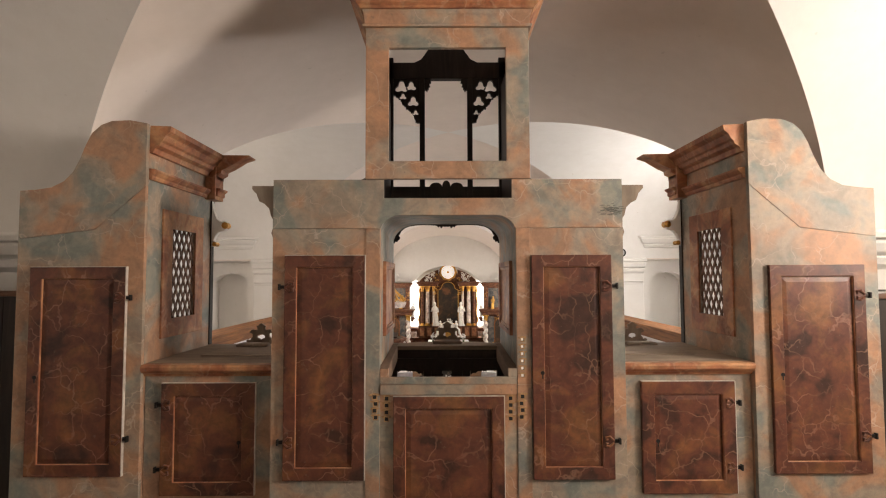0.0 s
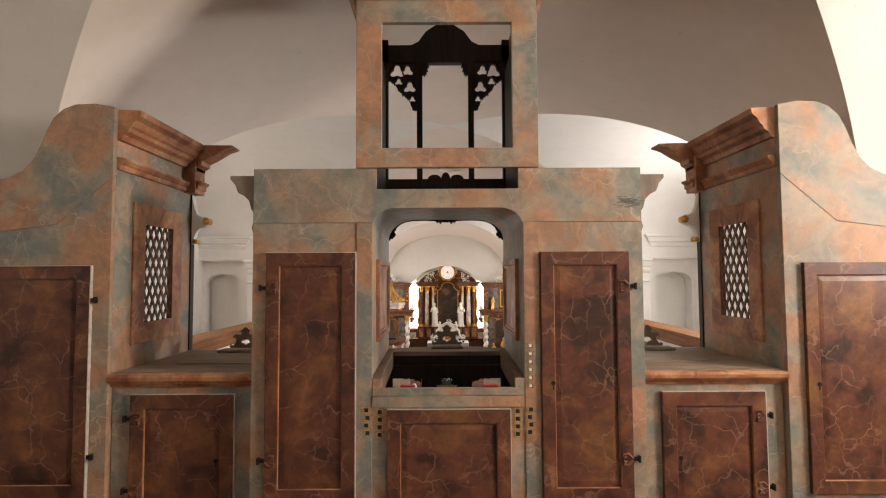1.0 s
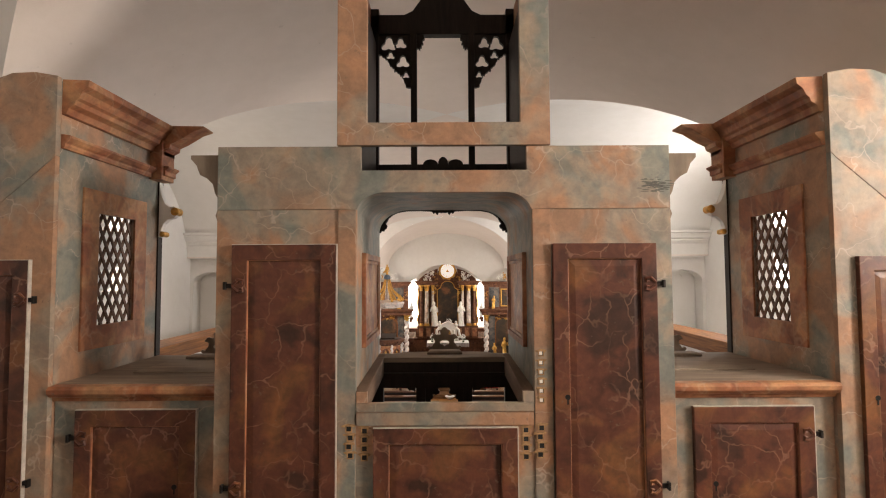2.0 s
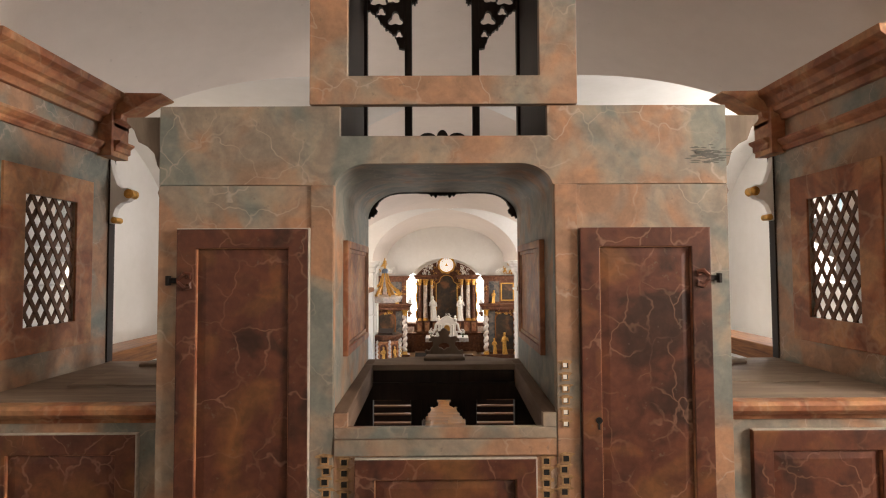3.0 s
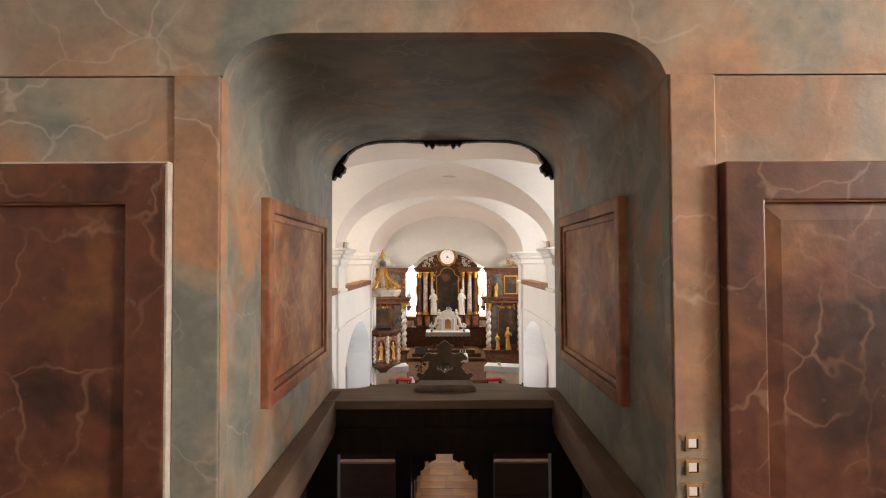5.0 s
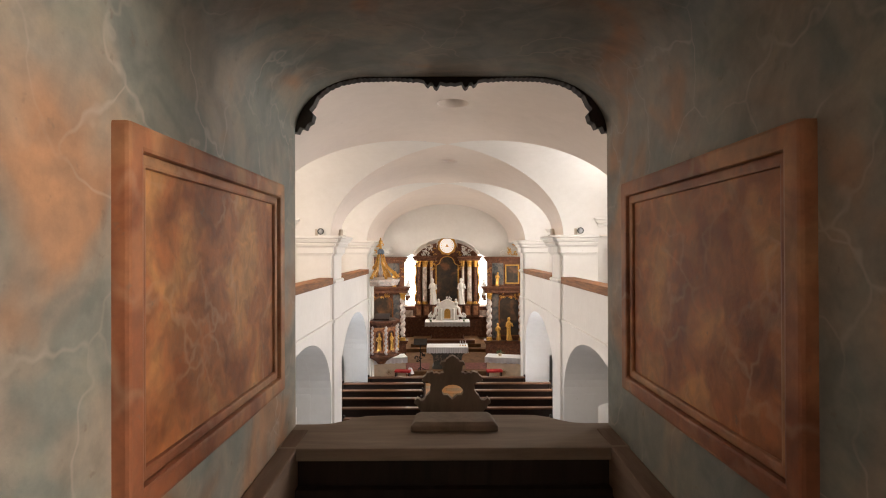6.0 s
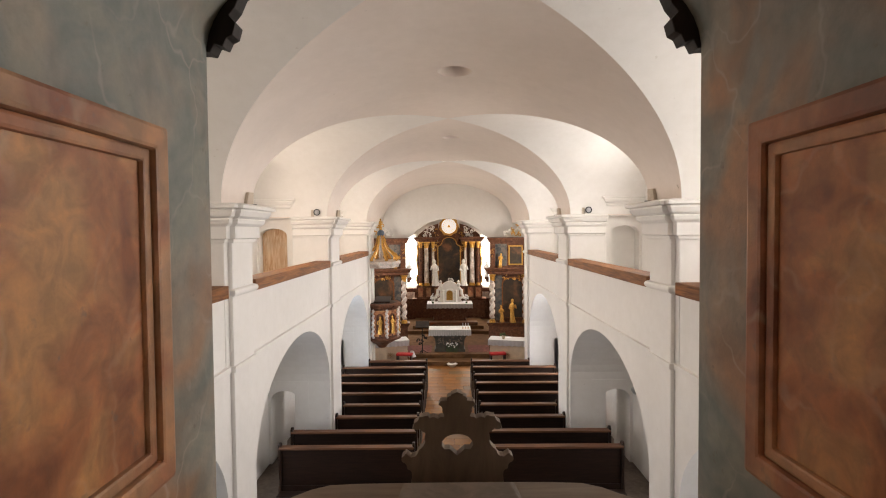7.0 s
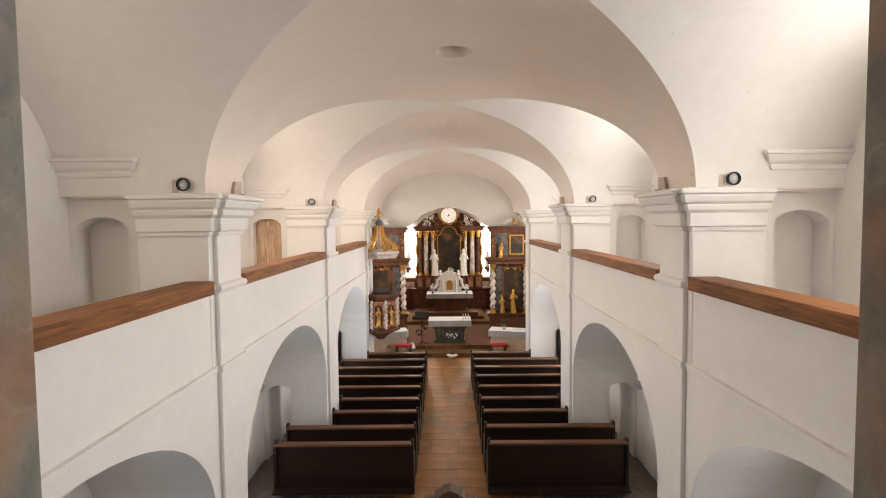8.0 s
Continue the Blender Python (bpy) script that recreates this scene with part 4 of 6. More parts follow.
for s in (-1, 1):
    bm = bmesh.new()
    box(bm, s * 0.40, s * 0.425, 0.0205, 0.90, 1.815, 2.764)
    part("side_board", bm, M_DARK, tower)
    bm = bmesh.new()
    box(bm, s * 0.385, s * 0.56, 0.90, 0.945, 1.80, 2.98)
    part("outer_post", bm, M_DARK, tower)
    bm = bmesh.new()
    box(bm, s * 0.155, s * 0.192, 0.90, 0.945, 1.80, 2.83)
    part("inner_post", bm, M_DARK, tower, "", 0.003)
    # openwork bracket
    bm = bmesh.new()
    loop = [(s * 0.192, 2.83), (s * 0.192, 2.50)] + leafy([(s * 0.205, 2.50), (s * 0.24, 2.58), (s * 0.29, 2.62), (s * 0.33, 2.68), (s * 0.385, 2.72)], -0.016 * s, 7, 11) + [(s * 0.385, 2.83)]
    def eye(cx, cz, r):
        return [(s * (cx + r * (0.98 + 0.3 * math.cos(3 * a + 1.57)) * math.cos(a)), cz + r * (0.98 + 0.3 * math.cos(3 * a + 1.57)) * math.sin(a)) for a in [i * math.pi / 15 for i in range(30)]]
    plate(bm, [loop, eye(0.325, 2.765, 0.04), eye(0.255, 2.77, 0.032), eye(0.315, 2.695, 0.022), eye(0.24, 2.655, 0.034), eye(0.222, 2.575, 0.018)], 0.91, 0.935)
    part("carved_bracket", bm, M_DARK, tower, "dark openwork trefoil carving")
    bm = bmesh.new()
    loop = [(s * 0.155, 2.83)] + leafy([(s * 0.155, 2.74), (s * 0.135, 2.73), (s * 0.115, 2.77), (s * 0.10, 2.83)], -0.012 * s, 6, 9)
    plate(bm, [loop], 0.91, 0.935)
    part("carved_tip", bm, M_DARK, tower)
    bm = bmesh.new()
    tube(bm, [(s * 0.47, 0.6, 2.01), (s * 0.53, 0.6, 2.015), (s * 0.575, 0.6, 2.0), (s * 0.575, 0.6, 1.975), (s * 0.55, 0.6, 1.972)], [0.03, 0.028, 0.022, 0.016, 0.012], 8)
    part("scroll", bm, M_DARK, tower, "", 0, True)
bm = bmesh.new()
top = [(-0.57, 2.945), (-0.23, 2.945), (-0.18, 2.97), (-0.13, 3.04), (-0.06, 3.085), (0.06, 3.085), (0.13, 3.04), (0.18, 2.97), (0.23, 2.945), (0.57, 2.945)]
plate(bm, [[(-0.57, 2.825), (0.57, 2.825)] + top[::-1]], 0.90, 0.96)
part("crest_board", bm, M_DARK, tower, "", 0.004)
bm = bmesh.new()
crest = [(-0.40, 1.86), (0.40, 1.86), (0.40, 2.03), (0.2, 2.03)] + arc(0.075, 2.03, 0.045, 0.03, 0, 180, 8) + arc(0.0, 2.03, 0.03, 0.045, 20, 160, 8) + arc(-0.075, 2.03, 0.045, 0.03, 0, 180, 8) + [(-0.2, 2.03), (-0.40, 2.03)]
plate(bm, [crest], 0.905, 0.94)
part("crest_rail", bm, M_DARK, tower, "dark rail with a small carved crest")

# carved crest standing on the shelf
crown = thing("carved_crest", "small grey-brown carved wooden crest standing on the niche's shelf", "ornament", pose(0.004, 1.0, 0.9015), "carved crests")
bm = bmesh.new()
solid(bm, [(-0.104, -0.098, 0.0), (0.104, -0.098, 0.0), (0.095, 0.0, 0.0), (-0.095, 0.0, 0.0), (-0.104, -0.098, 0.013), (0.104, -0.098, 0.013), (0.095, 0.0, 0.013), (-0.095, 0.0, 0.013),
           (-0.096, -0.086, 0.02), (0.096, -0.086, 0.02), (0.084, -0.008, 0.02), (-0.084, -0.008, 0.02)],
      [(0, 3, 2, 1), (0, 1, 5, 4), (1, 2, 6, 5), (2, 3, 7, 6), (3, 0, 4, 7), (4, 5, 9, 8), (5, 6, 10, 9), (6, 7, 11, 10), (7, 4, 8, 11), (8, 9, 10, 11)])
part("base", bm, M_CROWN, crown, "", 0.003)
bm = bmesh.new()
half = [(0.086, -0.04), (0.086, -0.008), (0.092, 0.0), (0.101, 0.01), (0.104, 0.02), (0.097, 0.028), (0.09, 0.022), (0.082, 0.019), (0.076, 0.027), (0.066, 0.038), (0.06, 0.05), (0.059, 0.062), (0.063, 0.07), (0.072, 0.073), (0.082, 0.072), (0.084, 0.078), (0.075, 0.087), (0.071, 0.096), (0.06, 0.098), (0.05, 0.095), (0.042, 0.094), (0.03, 0.093), (0.025, 0.098), (0.026, 0.108), (0.031, 0.115), (0.034, 0.122), (0.029, 0.127), (0.02, 0.124), (0.017, 0.13), (0.012, 0.137), (0.005, 0.14), (0, 0.142)]
for turn in range(2):
    half = [half[0]] + [q for u, v in zip(half, half[1:]) for q in ((u[0] * 0.75 + v[0] * 0.25, u[1] * 0.75 + v[1] * 0.25), (u[0] * 0.25 + v[0] * 0.75, u[1] * 0.25 + v[1] * 0.75))] + [half[-1]]
half = [(x + 0.0016 * math.sin(i * 0.9) * (x > 0.012), z + 0.0012 * math.sin(i * 1.1 + 1.0) * (x > 0.012)) for i, (x, z) in enumerate(half)]
loop = half + [(-x, z) for x, z in reversed(half[:-1])]
eye_hole = [(0.029, 0.042), (0.028, 0.05), (0.021, 0.058), (0.011, 0.062), (0, 0.063), (-0.011, 0.062), (-0.021, 0.058), (-0.028, 0.05), (-0.029, 0.042), (-0.024, 0.035), (-0.014, 0.035), (0, 0.023), (0.014, 0.035), (0.024, 0.035)]
plate(bm, [loop, eye_hole], 0.09, 0.112)
part("leafwork", bm, M_CROWN, crown, "", 0.0015)
bm = bmesh.new()
box(bm, -0.05, 0.05, -0.02, 0.0895, -0.046, -0.0295)
part("bracket", bm, M_CROWN, crown, "", 0.002)


for s in (-1, 1):
    copy_thing(crown, pose(s * 1.33, 0.83, 0.9085))


# low cabinets between the centre and the sides
def low_cabinet(s):
    cab = thing("organ_low_cabinet", "low marbled cabinet with a dusty ledge beside the organ's centre", "cabinet", None, "low organ cabinets")
    bm = bmesh.new()
    box(bm, s * 0.962, s * 1.695, 0.11, 0.135, 0.0, 0.86)
    part("front_board", bm, M_CASE, cab)
    bm = bmesh.new()
    box(bm, s * 0.962, s * 1.695, 0.11, 0.94, 0.872, 0.902)
    top = part("ledge_top", bm, M_DUST, cab, "dusty grey-brown ledge board", 0.003)
    bm = bmesh.new()
    path = [(s * 1.70, 0.12), (s * 0.958, 0.12)]
    mould(bm, path if s < 0 else path[::-1], [(-0.02, 0.829), (0.02, 0.829), (0.028, 0.847), (0.045, 0.852), (0.06, 0.867), (0.062, 0.885), (0.05, 0.897), (-0.02, 0.9015)])
    part("ledge_moulding", bm, M_TRIM, cab, "rounded brown moulding", 0.002)
    bm = bmesh.new()
    plate(bm, [[(s * 1.06, 0.35), (s * 1.5, 0.35), (s * 1.5, 0.88), (s * 1.06, 0.88)]], 0.9025, 0.908, "z")
    part("hatch", bm, M_DUST, cab)
    x0, x1 = sorted((s * 1.075, s * 1.595))
    door_leaf("door", x0, x1, 0.18, 0.792, 0.106, cab, hinge_x=s * (1.593 if s > 0 else 1.593), key_x=s * 1.16, frame_w=0.07, label="low panelled door in red-brown marbling", bare=True)
    return cab


for s in (-1, 1):
    low_cabinet(s)


# tall side cases with a latticed inner flank
def side_case(s):
    cs = thing("organ_side_case", "tall marbled organ side case with a curved top and latticed flank", "organ case", None, "organ side cases")
    bm = bmesh.new()
    hump = [(1.70, 2.255), (1.80, 2.272), (1.90, 2.268), (1.96, 2.245), (2.01, 2.20), (2.045, 2.13), (2.075, 2.05), (2.11, 1.98), (2.16, 1.925), (2.23, 1.89), (2.32, 1.877), (2.405, 1.872)]
    plate(bm, [[(s * x, z) for x, z in [(1.70, 1.902), (1.72, 1.88)] + [(1.82, 1.792), (1.98, 1.652)] + [(2.405, 1.60)] + hump[::-1]]], 0.07, 0.098)
    part("front_board", bm, M_CASE, cs, "", 0.0015)
    bm = bmesh.new()
    plate(bm, [[(s * x, z) for x, z in [(1.70, 0.0), (1.70, 1.8995), (1.7185, 1.8775), (1.8185, 1.7895), (1.979, 1.6495), (2.405, 1.598), (2.405, 0.0)]]], 0.07, 0.098)
    part("front_board", bm, M_CASE, cs, "", 0.0015)
    x0, x1 = sorted((s * 1.787, s * 2.315))
    door_leaf("door", x0, x1, 0.30, 1.44, 0.066, cs, hinge_x=s * (1.79 if s < 0 else 2.312), key_x=s * (2.27 if s < 0 else 1.84), label="tall panelled door in red-brown marbling", bare=s < 0)
    # flank with its window
    bm = bmesh.new()
    plate(bm, [[(0.0985, 0.0), (0.93, 0.0), (0.93, 2.24), (0.0985, 2.24)], [(0.36, 1.13), (0.665, 1.13), (0.665, 1.68), (0.36, 1.68)]], s * 1.70, s * 1.722, "x")
    flank = part("flank_board", bm, M_CASE, cs)
    bm = bmesh.new()
    plate(bm, [[(0.25, 1.02), (0.775, 1.02), (0.775, 1.79), (0.25, 1.79)], [(0.362, 1.132), (0.663, 1.132), (0.663, 1.678), (0.362, 1.678)]], s * 1.688, s * 1.6995, "x")
    lat = part("lattice_frame", bm, M_TRIM, cs, "flat brown frame round the lattice", 0.003)
    # diamond lattice of thin slats
    y0, y1, z0, z1 = 0.355, 0.67, 1.125, 1.685
    step = 0.062
    for d in (-1, 1):
        k = -14
        while k < 15:
            c = (y0 + y1) / 2 + k * step
            slope = 1.75
            pts = []
            for q in range(57):
                z = z0 + (z1 - z0) * q / 56
                y = c + d * (z - (z0 + z1) / 2) / slope
                if y0 <= y <= y1:
                    pts.append((y, z))
            if len(pts) > 3:
                (ya, za), (yb, zb) = pts[0], pts[-1]
                bm = bmesh.new()
                h = 0.0105
                xx = s * (1.704 if d < 0 else 1.709)
                solid(bm, [(xx, ya - h, za), (xx, ya + h, za), (xx, yb + h, zb), (xx, yb - h, zb), (xx + s * 0.005, ya - h, za), (xx + s * 0.005, ya + h, za), (xx + s * 0.005, yb + h, zb), (xx + s * 0.005, yb - h, zb)],
                      [(0, 1, 2, 3), (4, 5, 6, 7), (0, 1, 5, 4), (1, 2, 6, 5), (2, 3, 7, 6), (3, 0, 4, 7)])
                part("slat", bm, M_PEWTOP, lat)
            k += 1
    # dark strip at the far edge and outer wall of the case
    bm = bmesh.new()
    box(bm, s * 1.692, s * 1.73, 0.905, 0.95, 0.903, 2.0)
    part("corner_strip", bm, M_DARK, cs)
    # mouldings along the flank
    for prof, nm in (([(0, 1.938), (0.014, 1.938), (0.02, 1.952), (0.02, 1.962), (0.03, 1.97), (0.042, 1.985), (0.042, 1.997), (0, 2.003)], "lower_moulding"),
                     ([(0, 2.09), (0.02, 2.092), (0.03, 2.12), (0.055, 2.135), (0.062, 2.155), (0.075, 2.165), (0.09, 2.195), (0.115, 2.215), (0.12, 2.245), (0, 2.25)], "cornice")):
        bm = bmesh.new()
        path = [(s * 1.6995, 0.10), (s * 1.6995, 0.93)]
        mould(bm, path[::-1] if s > 0 else path, prof)
        part(nm, bm, M_TRIM, cs, "", 0.002)
    # facade's cornice returning round the far corner
    bm = bmesh.new()
    prof = [(0, 2.06), (0.02, 2.06), (0.03, 2.08), (0.03, 2.10), (0.06, 2.115), (0.065, 2.14), (0.11, 2.16), (0.16, 2.19), (0.20, 2.215), (0.26, 2.235), (0.26, 2.245), (0, 2.25)]
    box(bm, s * 1.63, s * 1.70, 0.81, 0.95, 1.93, 2.245)
    mould(bm, [(s * 1.66, 0.83), (s * 1.66, 0.955)] if s < 0 else [(s * 1.66, 0.955), (s * 1.66, 0.83)], prof)
    part("far_cornice", bm, M_TRIM, cs, "", 0.002)
    bm = bmesh.new()
    mould(bm, [(s * 1.66, 0.83), (s * 1.66, 0.955)] if s < 0 else [(s * 1.66, 0.955), (s * 1.66, 0.83)], [(0, 1.93), (0.015, 1.93), (0.02, 1.95), (0.04, 1.96), (0.04, 1.985), (0.06, 2.0), (0.06, 2.01), (0, 2.015)])
    part("far_moulding", bm, M_TRIM, cs, "", 0.002)
    bm = bmesh.new()
    loop = [(1.69, 1.93), (1.675, 1.85), (1.655, 1.80), (1.63, 1.78), (1.60, 1.785), (1.58, 1.765), (1.58, 1.735), (1.60, 1.715), (1.635, 1.705), (1.66, 1.68), (1.675, 1.64), (1.66, 1.625), (1.672, 1.605), (1.69, 1.60)]
    plate(bm, [[(s * x, z) for x, z in loop]], 0.90, 0.94)
    wing = part("scroll_bracket", bm, M_CREAMSTONE, cs, "cream scrolled wing with gilt knobs", 0.004)
    for kx, kz, kr in ((1.592, 1.752, 0.024), (1.664, 1.618, 0.016)):
        bm = bmesh.new()
        lathe(bm, [(kr * 0.5, 0.886), (kr, 0.893), (kr, 0.947), (kr * 0.5, 0.954)], (s * kx, 0, kz), 12, axis="y")
        part("gilt_knob", bm, M_GOLD, wing, "gilt knob", 0, True)
    bm = bmesh.new()
    box(bm, s * 2.38, s * 2.404, 0.0985, 0.58, 0.0, 1.86)
    part("outer_board", bm, M_DARK, cs)
    bm = bmesh.new()
    box(bm, s * 2.0, s * 2.379, 0.56, 0.58, 0.0, 1.86)
    part("rear_board", bm, M_DARK, cs)
    return cs


for s in (-1, 1):
    side_case(s)


# dark boarding between the side cases and the outer walls
for s, top in ((-1, 1.27), (1, 1.235)):
    screen = thing("wooden_screen", "dark wooden boarding with a brown cap beside the organ case", "screen", None, "", "structure")
    for k in range(6):
        bm = bmesh.new()
        box(bm, s * (2.412 + k * 0.255), s * (2.664 + k * 0.255), 0.30, 0.325, 0.001, top)
        part("board", bm, M_DARK, screen, "", 0.003)
    bm = bmesh.new()
    box(bm, s * 2.412, s * 3.94, 0.275, 0.345, top + 0.001, top + 0.035)
    part("cap", bm, M_PEWTOP, screen, "brown cap rail", 0.006)


# ---- nave furniture (nave frame) ----
def nave(x, y, z, rz=0.0):
    return NAVE @ pose(x, y, z, 0, 0, rz)


def pew(width, label):
    """A pew seen from behind; its base middle at the origin, the back towards -y."""
    p = thing("pew", label, "pew", None, "rows of pews")
    h = width / 2
    bm = bmesh.new()
    box(bm, -h + 0.03, h - 0.03, -0.012, 0.012, 0.08, 0.88)
    part("back_panel", bm, M_PEW, p)
    bm = bmesh.new()
    box(bm, -h + 0.02, h - 0.02, -0.105, 0.045, 0.885, 0.925)
    part("top_rail", bm, M_PEWTOP, p, "", 0.008)
    bm = bmesh.new()
    box(bm, -h + 0.03, h - 0.03, -0.03, -0.0125, 0.06, 0.2)
    part("foot_board", bm, M_PEW, p, "", 0.004)
    bm = bmesh.new()
    box(bm, -h + 0.03, h - 0.03, 0.0125, 0.38, 0.43, 0.46)
    part("seat", bm, M_PEW, p, "", 0.006)
    bm = bmesh.new()
    box(bm, -h + 0.03, h - 0.03, -0.30, -0.10, 0.11, 0.135)
    part("kneeling_board", bm, M_PEW, p, "", 0.004)
    for s in (-1, 1):
        bm = bmesh.new()
        prof = [(-0.09, 0.0), (0.42, 0.0), (0.42, 0.12), (0.37, 0.22), (0.39, 0.42), (0.40, 0.56), (0.36, 0.62), (0.22, 0.62), (0.12, 0.68), (0.07, 0.80), (0.06, 0.94), (0.02, 0.985), (-0.03, 0.985), (-0.065, 0.95), (-0.065, 0.6), (-0.05, 0.3), (-0.08, 0.15)]
        plate(bm, [prof], s * h, s * (h - 0.045), "x")
        part("end_panel", bm, M_PEW, p, "", 0.006)
    return p


ROW_Y = [9.66, 10.42, 11.24, 12.02, 12.86, 13.72, 14.52, 15.32, 16.05]
masters = {}
for i, y in enumerate(ROW_Y):
    for s in (-1, 1):
        outer = 3.16 if i < 2 else 2.447 if i < 4 or i == 8 else 3.1
        inner = 0.66
        w = round(outer - inner, 3)
        m = nave(s * (outer + inner) / 2, y, FLOOR)
        if w not in masters:
            masters[w] = pew(w, "long dark brown wooden pew with shaped ends" if i < 2 else "dark brown wooden pew with shaped ends beside the aisle")
            masters[w].matrix_world = m
        else:
            copy_thing(masters[w], m)

# altar things ------------------------------------------------------------


def figure(bm, h, seed=0, arm=1):
    """A plain draped statue of the height h, at the origin."""
    prof = [(0.135, 0.0), (0.14, 0.04), (0.115, 0.2), (0.105, 0.35), (0.092, 0.5), (0.104, 0.62), (0.115, 0.72), (0.095, 0.79), (0.05, 0.83), (0.045, 0.85), (0.062, 0.88), (0.068, 0.92), (0.055, 0.97), (0.02, 1.0)]
    rings = []
    for r, z in prof:
        ring = []
        for i in range(22):
            a = 2 * math.pi * i / 22
            fold = 0.86 + (0.15 * math.sin(4 * a + 6 * z + seed) + 0.09 * math.sin(9 * a - 7 * z + seed) if z < 0.72 else 0.08)
            sway = 0.03 * math.sin(3 * z + seed)
            ring.append(bm.verts.new(((r * fold * math.cos(a) + sway) * h, r * 0.75 * fold * math.sin(a) * h, z * h)))
        rings.append(ring)
    for r, q in zip(rings, rings[1:]):
        for i in range(22):
            j = (i + 1) % 22
            bm.faces.new((r[i], r[j], q[j], q[i]))
    bm.faces.new(rings[0][::-1])
    bm.faces.new(rings[-1])
    tube(bm, [(0.10 * h * arm, 0, 0.75 * h), (0.145 * h * arm, -0.05 * h, 0.62 * h), (0.05 * h * arm, -0.12 * h, 0.70 * h)], [0.036 * h, 0.032 * h, 0.02 * h], 7)
    tube(bm, [(-0.10 * h * arm, 0, 0.75 * h), (-0.14 * h * arm, -0.06 * h, 0.6 * h), (-0.02 * h * arm, -0.12 * h, 0.54 * h)], [0.036 * h, 0.032 * h, 0.02 * h], 7)


def statue(m, h, material, label, seed=0, arm=1):
    bm = bmesh.new()
    figure(bm, h, seed, arm)
    return tagged(part("statue", bm, material, None, "", 0, True, m), label, "statue")


def scrollwork(bm, x, y, z, w, h, n, seed):
    """A loose clump of leaf scrolls."""
    rnd = random.Random(seed)
    for i in range(n):
        cx, cz = x + rnd.uniform(-w, w) / 2, z + rnd.uniform(-h, h) / 2
        r = rnd.uniform(0.12, 0.22) * min(w, h) + 0.015
        a0 = rnd.uniform(0, 6.28)
        k = rnd.choice((-1, 1))
        pts = [(cx + r * (1 - t * 0.11) * math.cos(a0 + k * t * 0.7), y + rnd.uniform(-0.02, 0.02), cz + r * (1 - t * 0.11) * math.sin(a0 + k * t * 0.7)) for t in range(8)]
        tube(bm, pts, [r * (0.32 - 0.03 * t) for t in range(8)], 6)


def column(parent, x, y, z0, z1, r, shaft, twisted=False):
    h = z1 - z0
    bm = bmesh.new()
    if twisted:
        pts = [(x + 0.35 * r * math.cos(t * 0.75), y + 0.35 * r * math.sin(t * 0.75), z0 + h * (0.08 + 0.8 * t / 48)) for t in range(49)]
        tube(bm, pts, r, 10)
    else:
        lathe(bm, [(r * 1.05, z0 + h * 0.06), (r, z0 + h * 0.3), (r * 0.85, z0 + h * 0.86)], (x, y, 0), 16)
    col = part("column", bm, shaft, parent, "", 0, True)
    bm = bmesh.new()
    lathe(bm, [(r * 1.45, z0), (r * 1.45, z0 + h * 0.03), (r * 1.2, z0 + h * 0.04), (r * 1.25, z0 + h * 0.055), (r * 1.06, z0 + h * 0.065)], (x, y, 0), 16)
    part("column_base", bm, M_GOLD, col, "gilt base", 0, True)
    bm = bmesh.new()
    lathe(bm, [(r * 0.9, z0 + h * 0.86), (r * 1.05, z0 + h * 0.87), (r * 1.0, z0 + h * 0.9), (r * 1.35, z0 + h * 0.94), (r * 1.1, z0 + h * 0.95), (r * 1.6, z0 + h * 0.985), (r * 1.6, z0 + h)], (x, y, 0), 16, wob=0.08)
    part("capital", bm, M_GOLD, col, "gilt leafy capital", 0, True)
    return col


CORNICE = [(-0.02, 0.0), (0.02, 0.0), (0.03, 0.05), (0.03, 0.10), (0.08, 0.13), (0.10, 0.18), (0.15, 0.20), (0.15, 0.24), (-0.02, 0.25)]


def entablature(bm, x0, x1, y0, y1, z, k=1.0):
    box(bm, x0 + 0.001, x1 - 0.001, y0, y1, z, z + 0.25 * k)
    mould(bm, [(x0, y1), (x0, y0), (x1, y0), (x1, y1)], [(o * k, z + q * k) for o, q in CORNICE])


# high altar with its retable
altar = thing("high_altar_retable", "tall brown-red marbled baroque retable with gilt ornament and a painting", "altar", nave(0.08, 25.9, 0))
bm = bmesh.new()
box(bm, -1.75, 1.75, 0.05, 0.5, -2.9, -1.95)
mould(bm, [(-1.75, 0.5), (-1.75, 0.05), (1.75, 0.05), (1.75, 0.5)], [(-0.02, -2.03), (0.03, -2.03), (0.06, -1.98), (0.06, -1.95), (-0.02, -1.94)])
part("base", bm, M_REDMARBLE, altar, "", 0.01)
bm = bmesh.new()
box(bm, -1.62, 1.62, 0.1, 0.5, -1.949, -1.3)
for s in (-1, 1):
    for x in (1.42, 1.02, 0.62):
        box(bm, s * x - 0.17, s * x + 0.17, -0.08, 0.101, -1.949, -1.3)
part("pedestal", bm, M_REDMARBLE, altar, "", 0.008)
for s in (-1, 1):
    for x in (1.42, 1.02, 0.62):
        bm = bmesh.new()
        box(bm, s * x - 0.11, s * x + 0.11, -0.095, -0.081, -1.85, -1.4)
        part("pedestal_panel", bm, M_TRIM, altar, "", 0.004)
bm = bmesh.new()
box(bm, -1.58, 1.58, 0.2, 0.5, -1.299, 0.86)
for s in (-1, 1):
    box(bm, s * 1.3, s * 1.56, 0.0, 0.2, -1.299, 0.78)
    box(bm, s * 0.72, s * 0.84, 0.05, 0.2, -1.299, 0.78)
part("back_wall", bm, M_REDMARBLE, altar, "", 0.008)
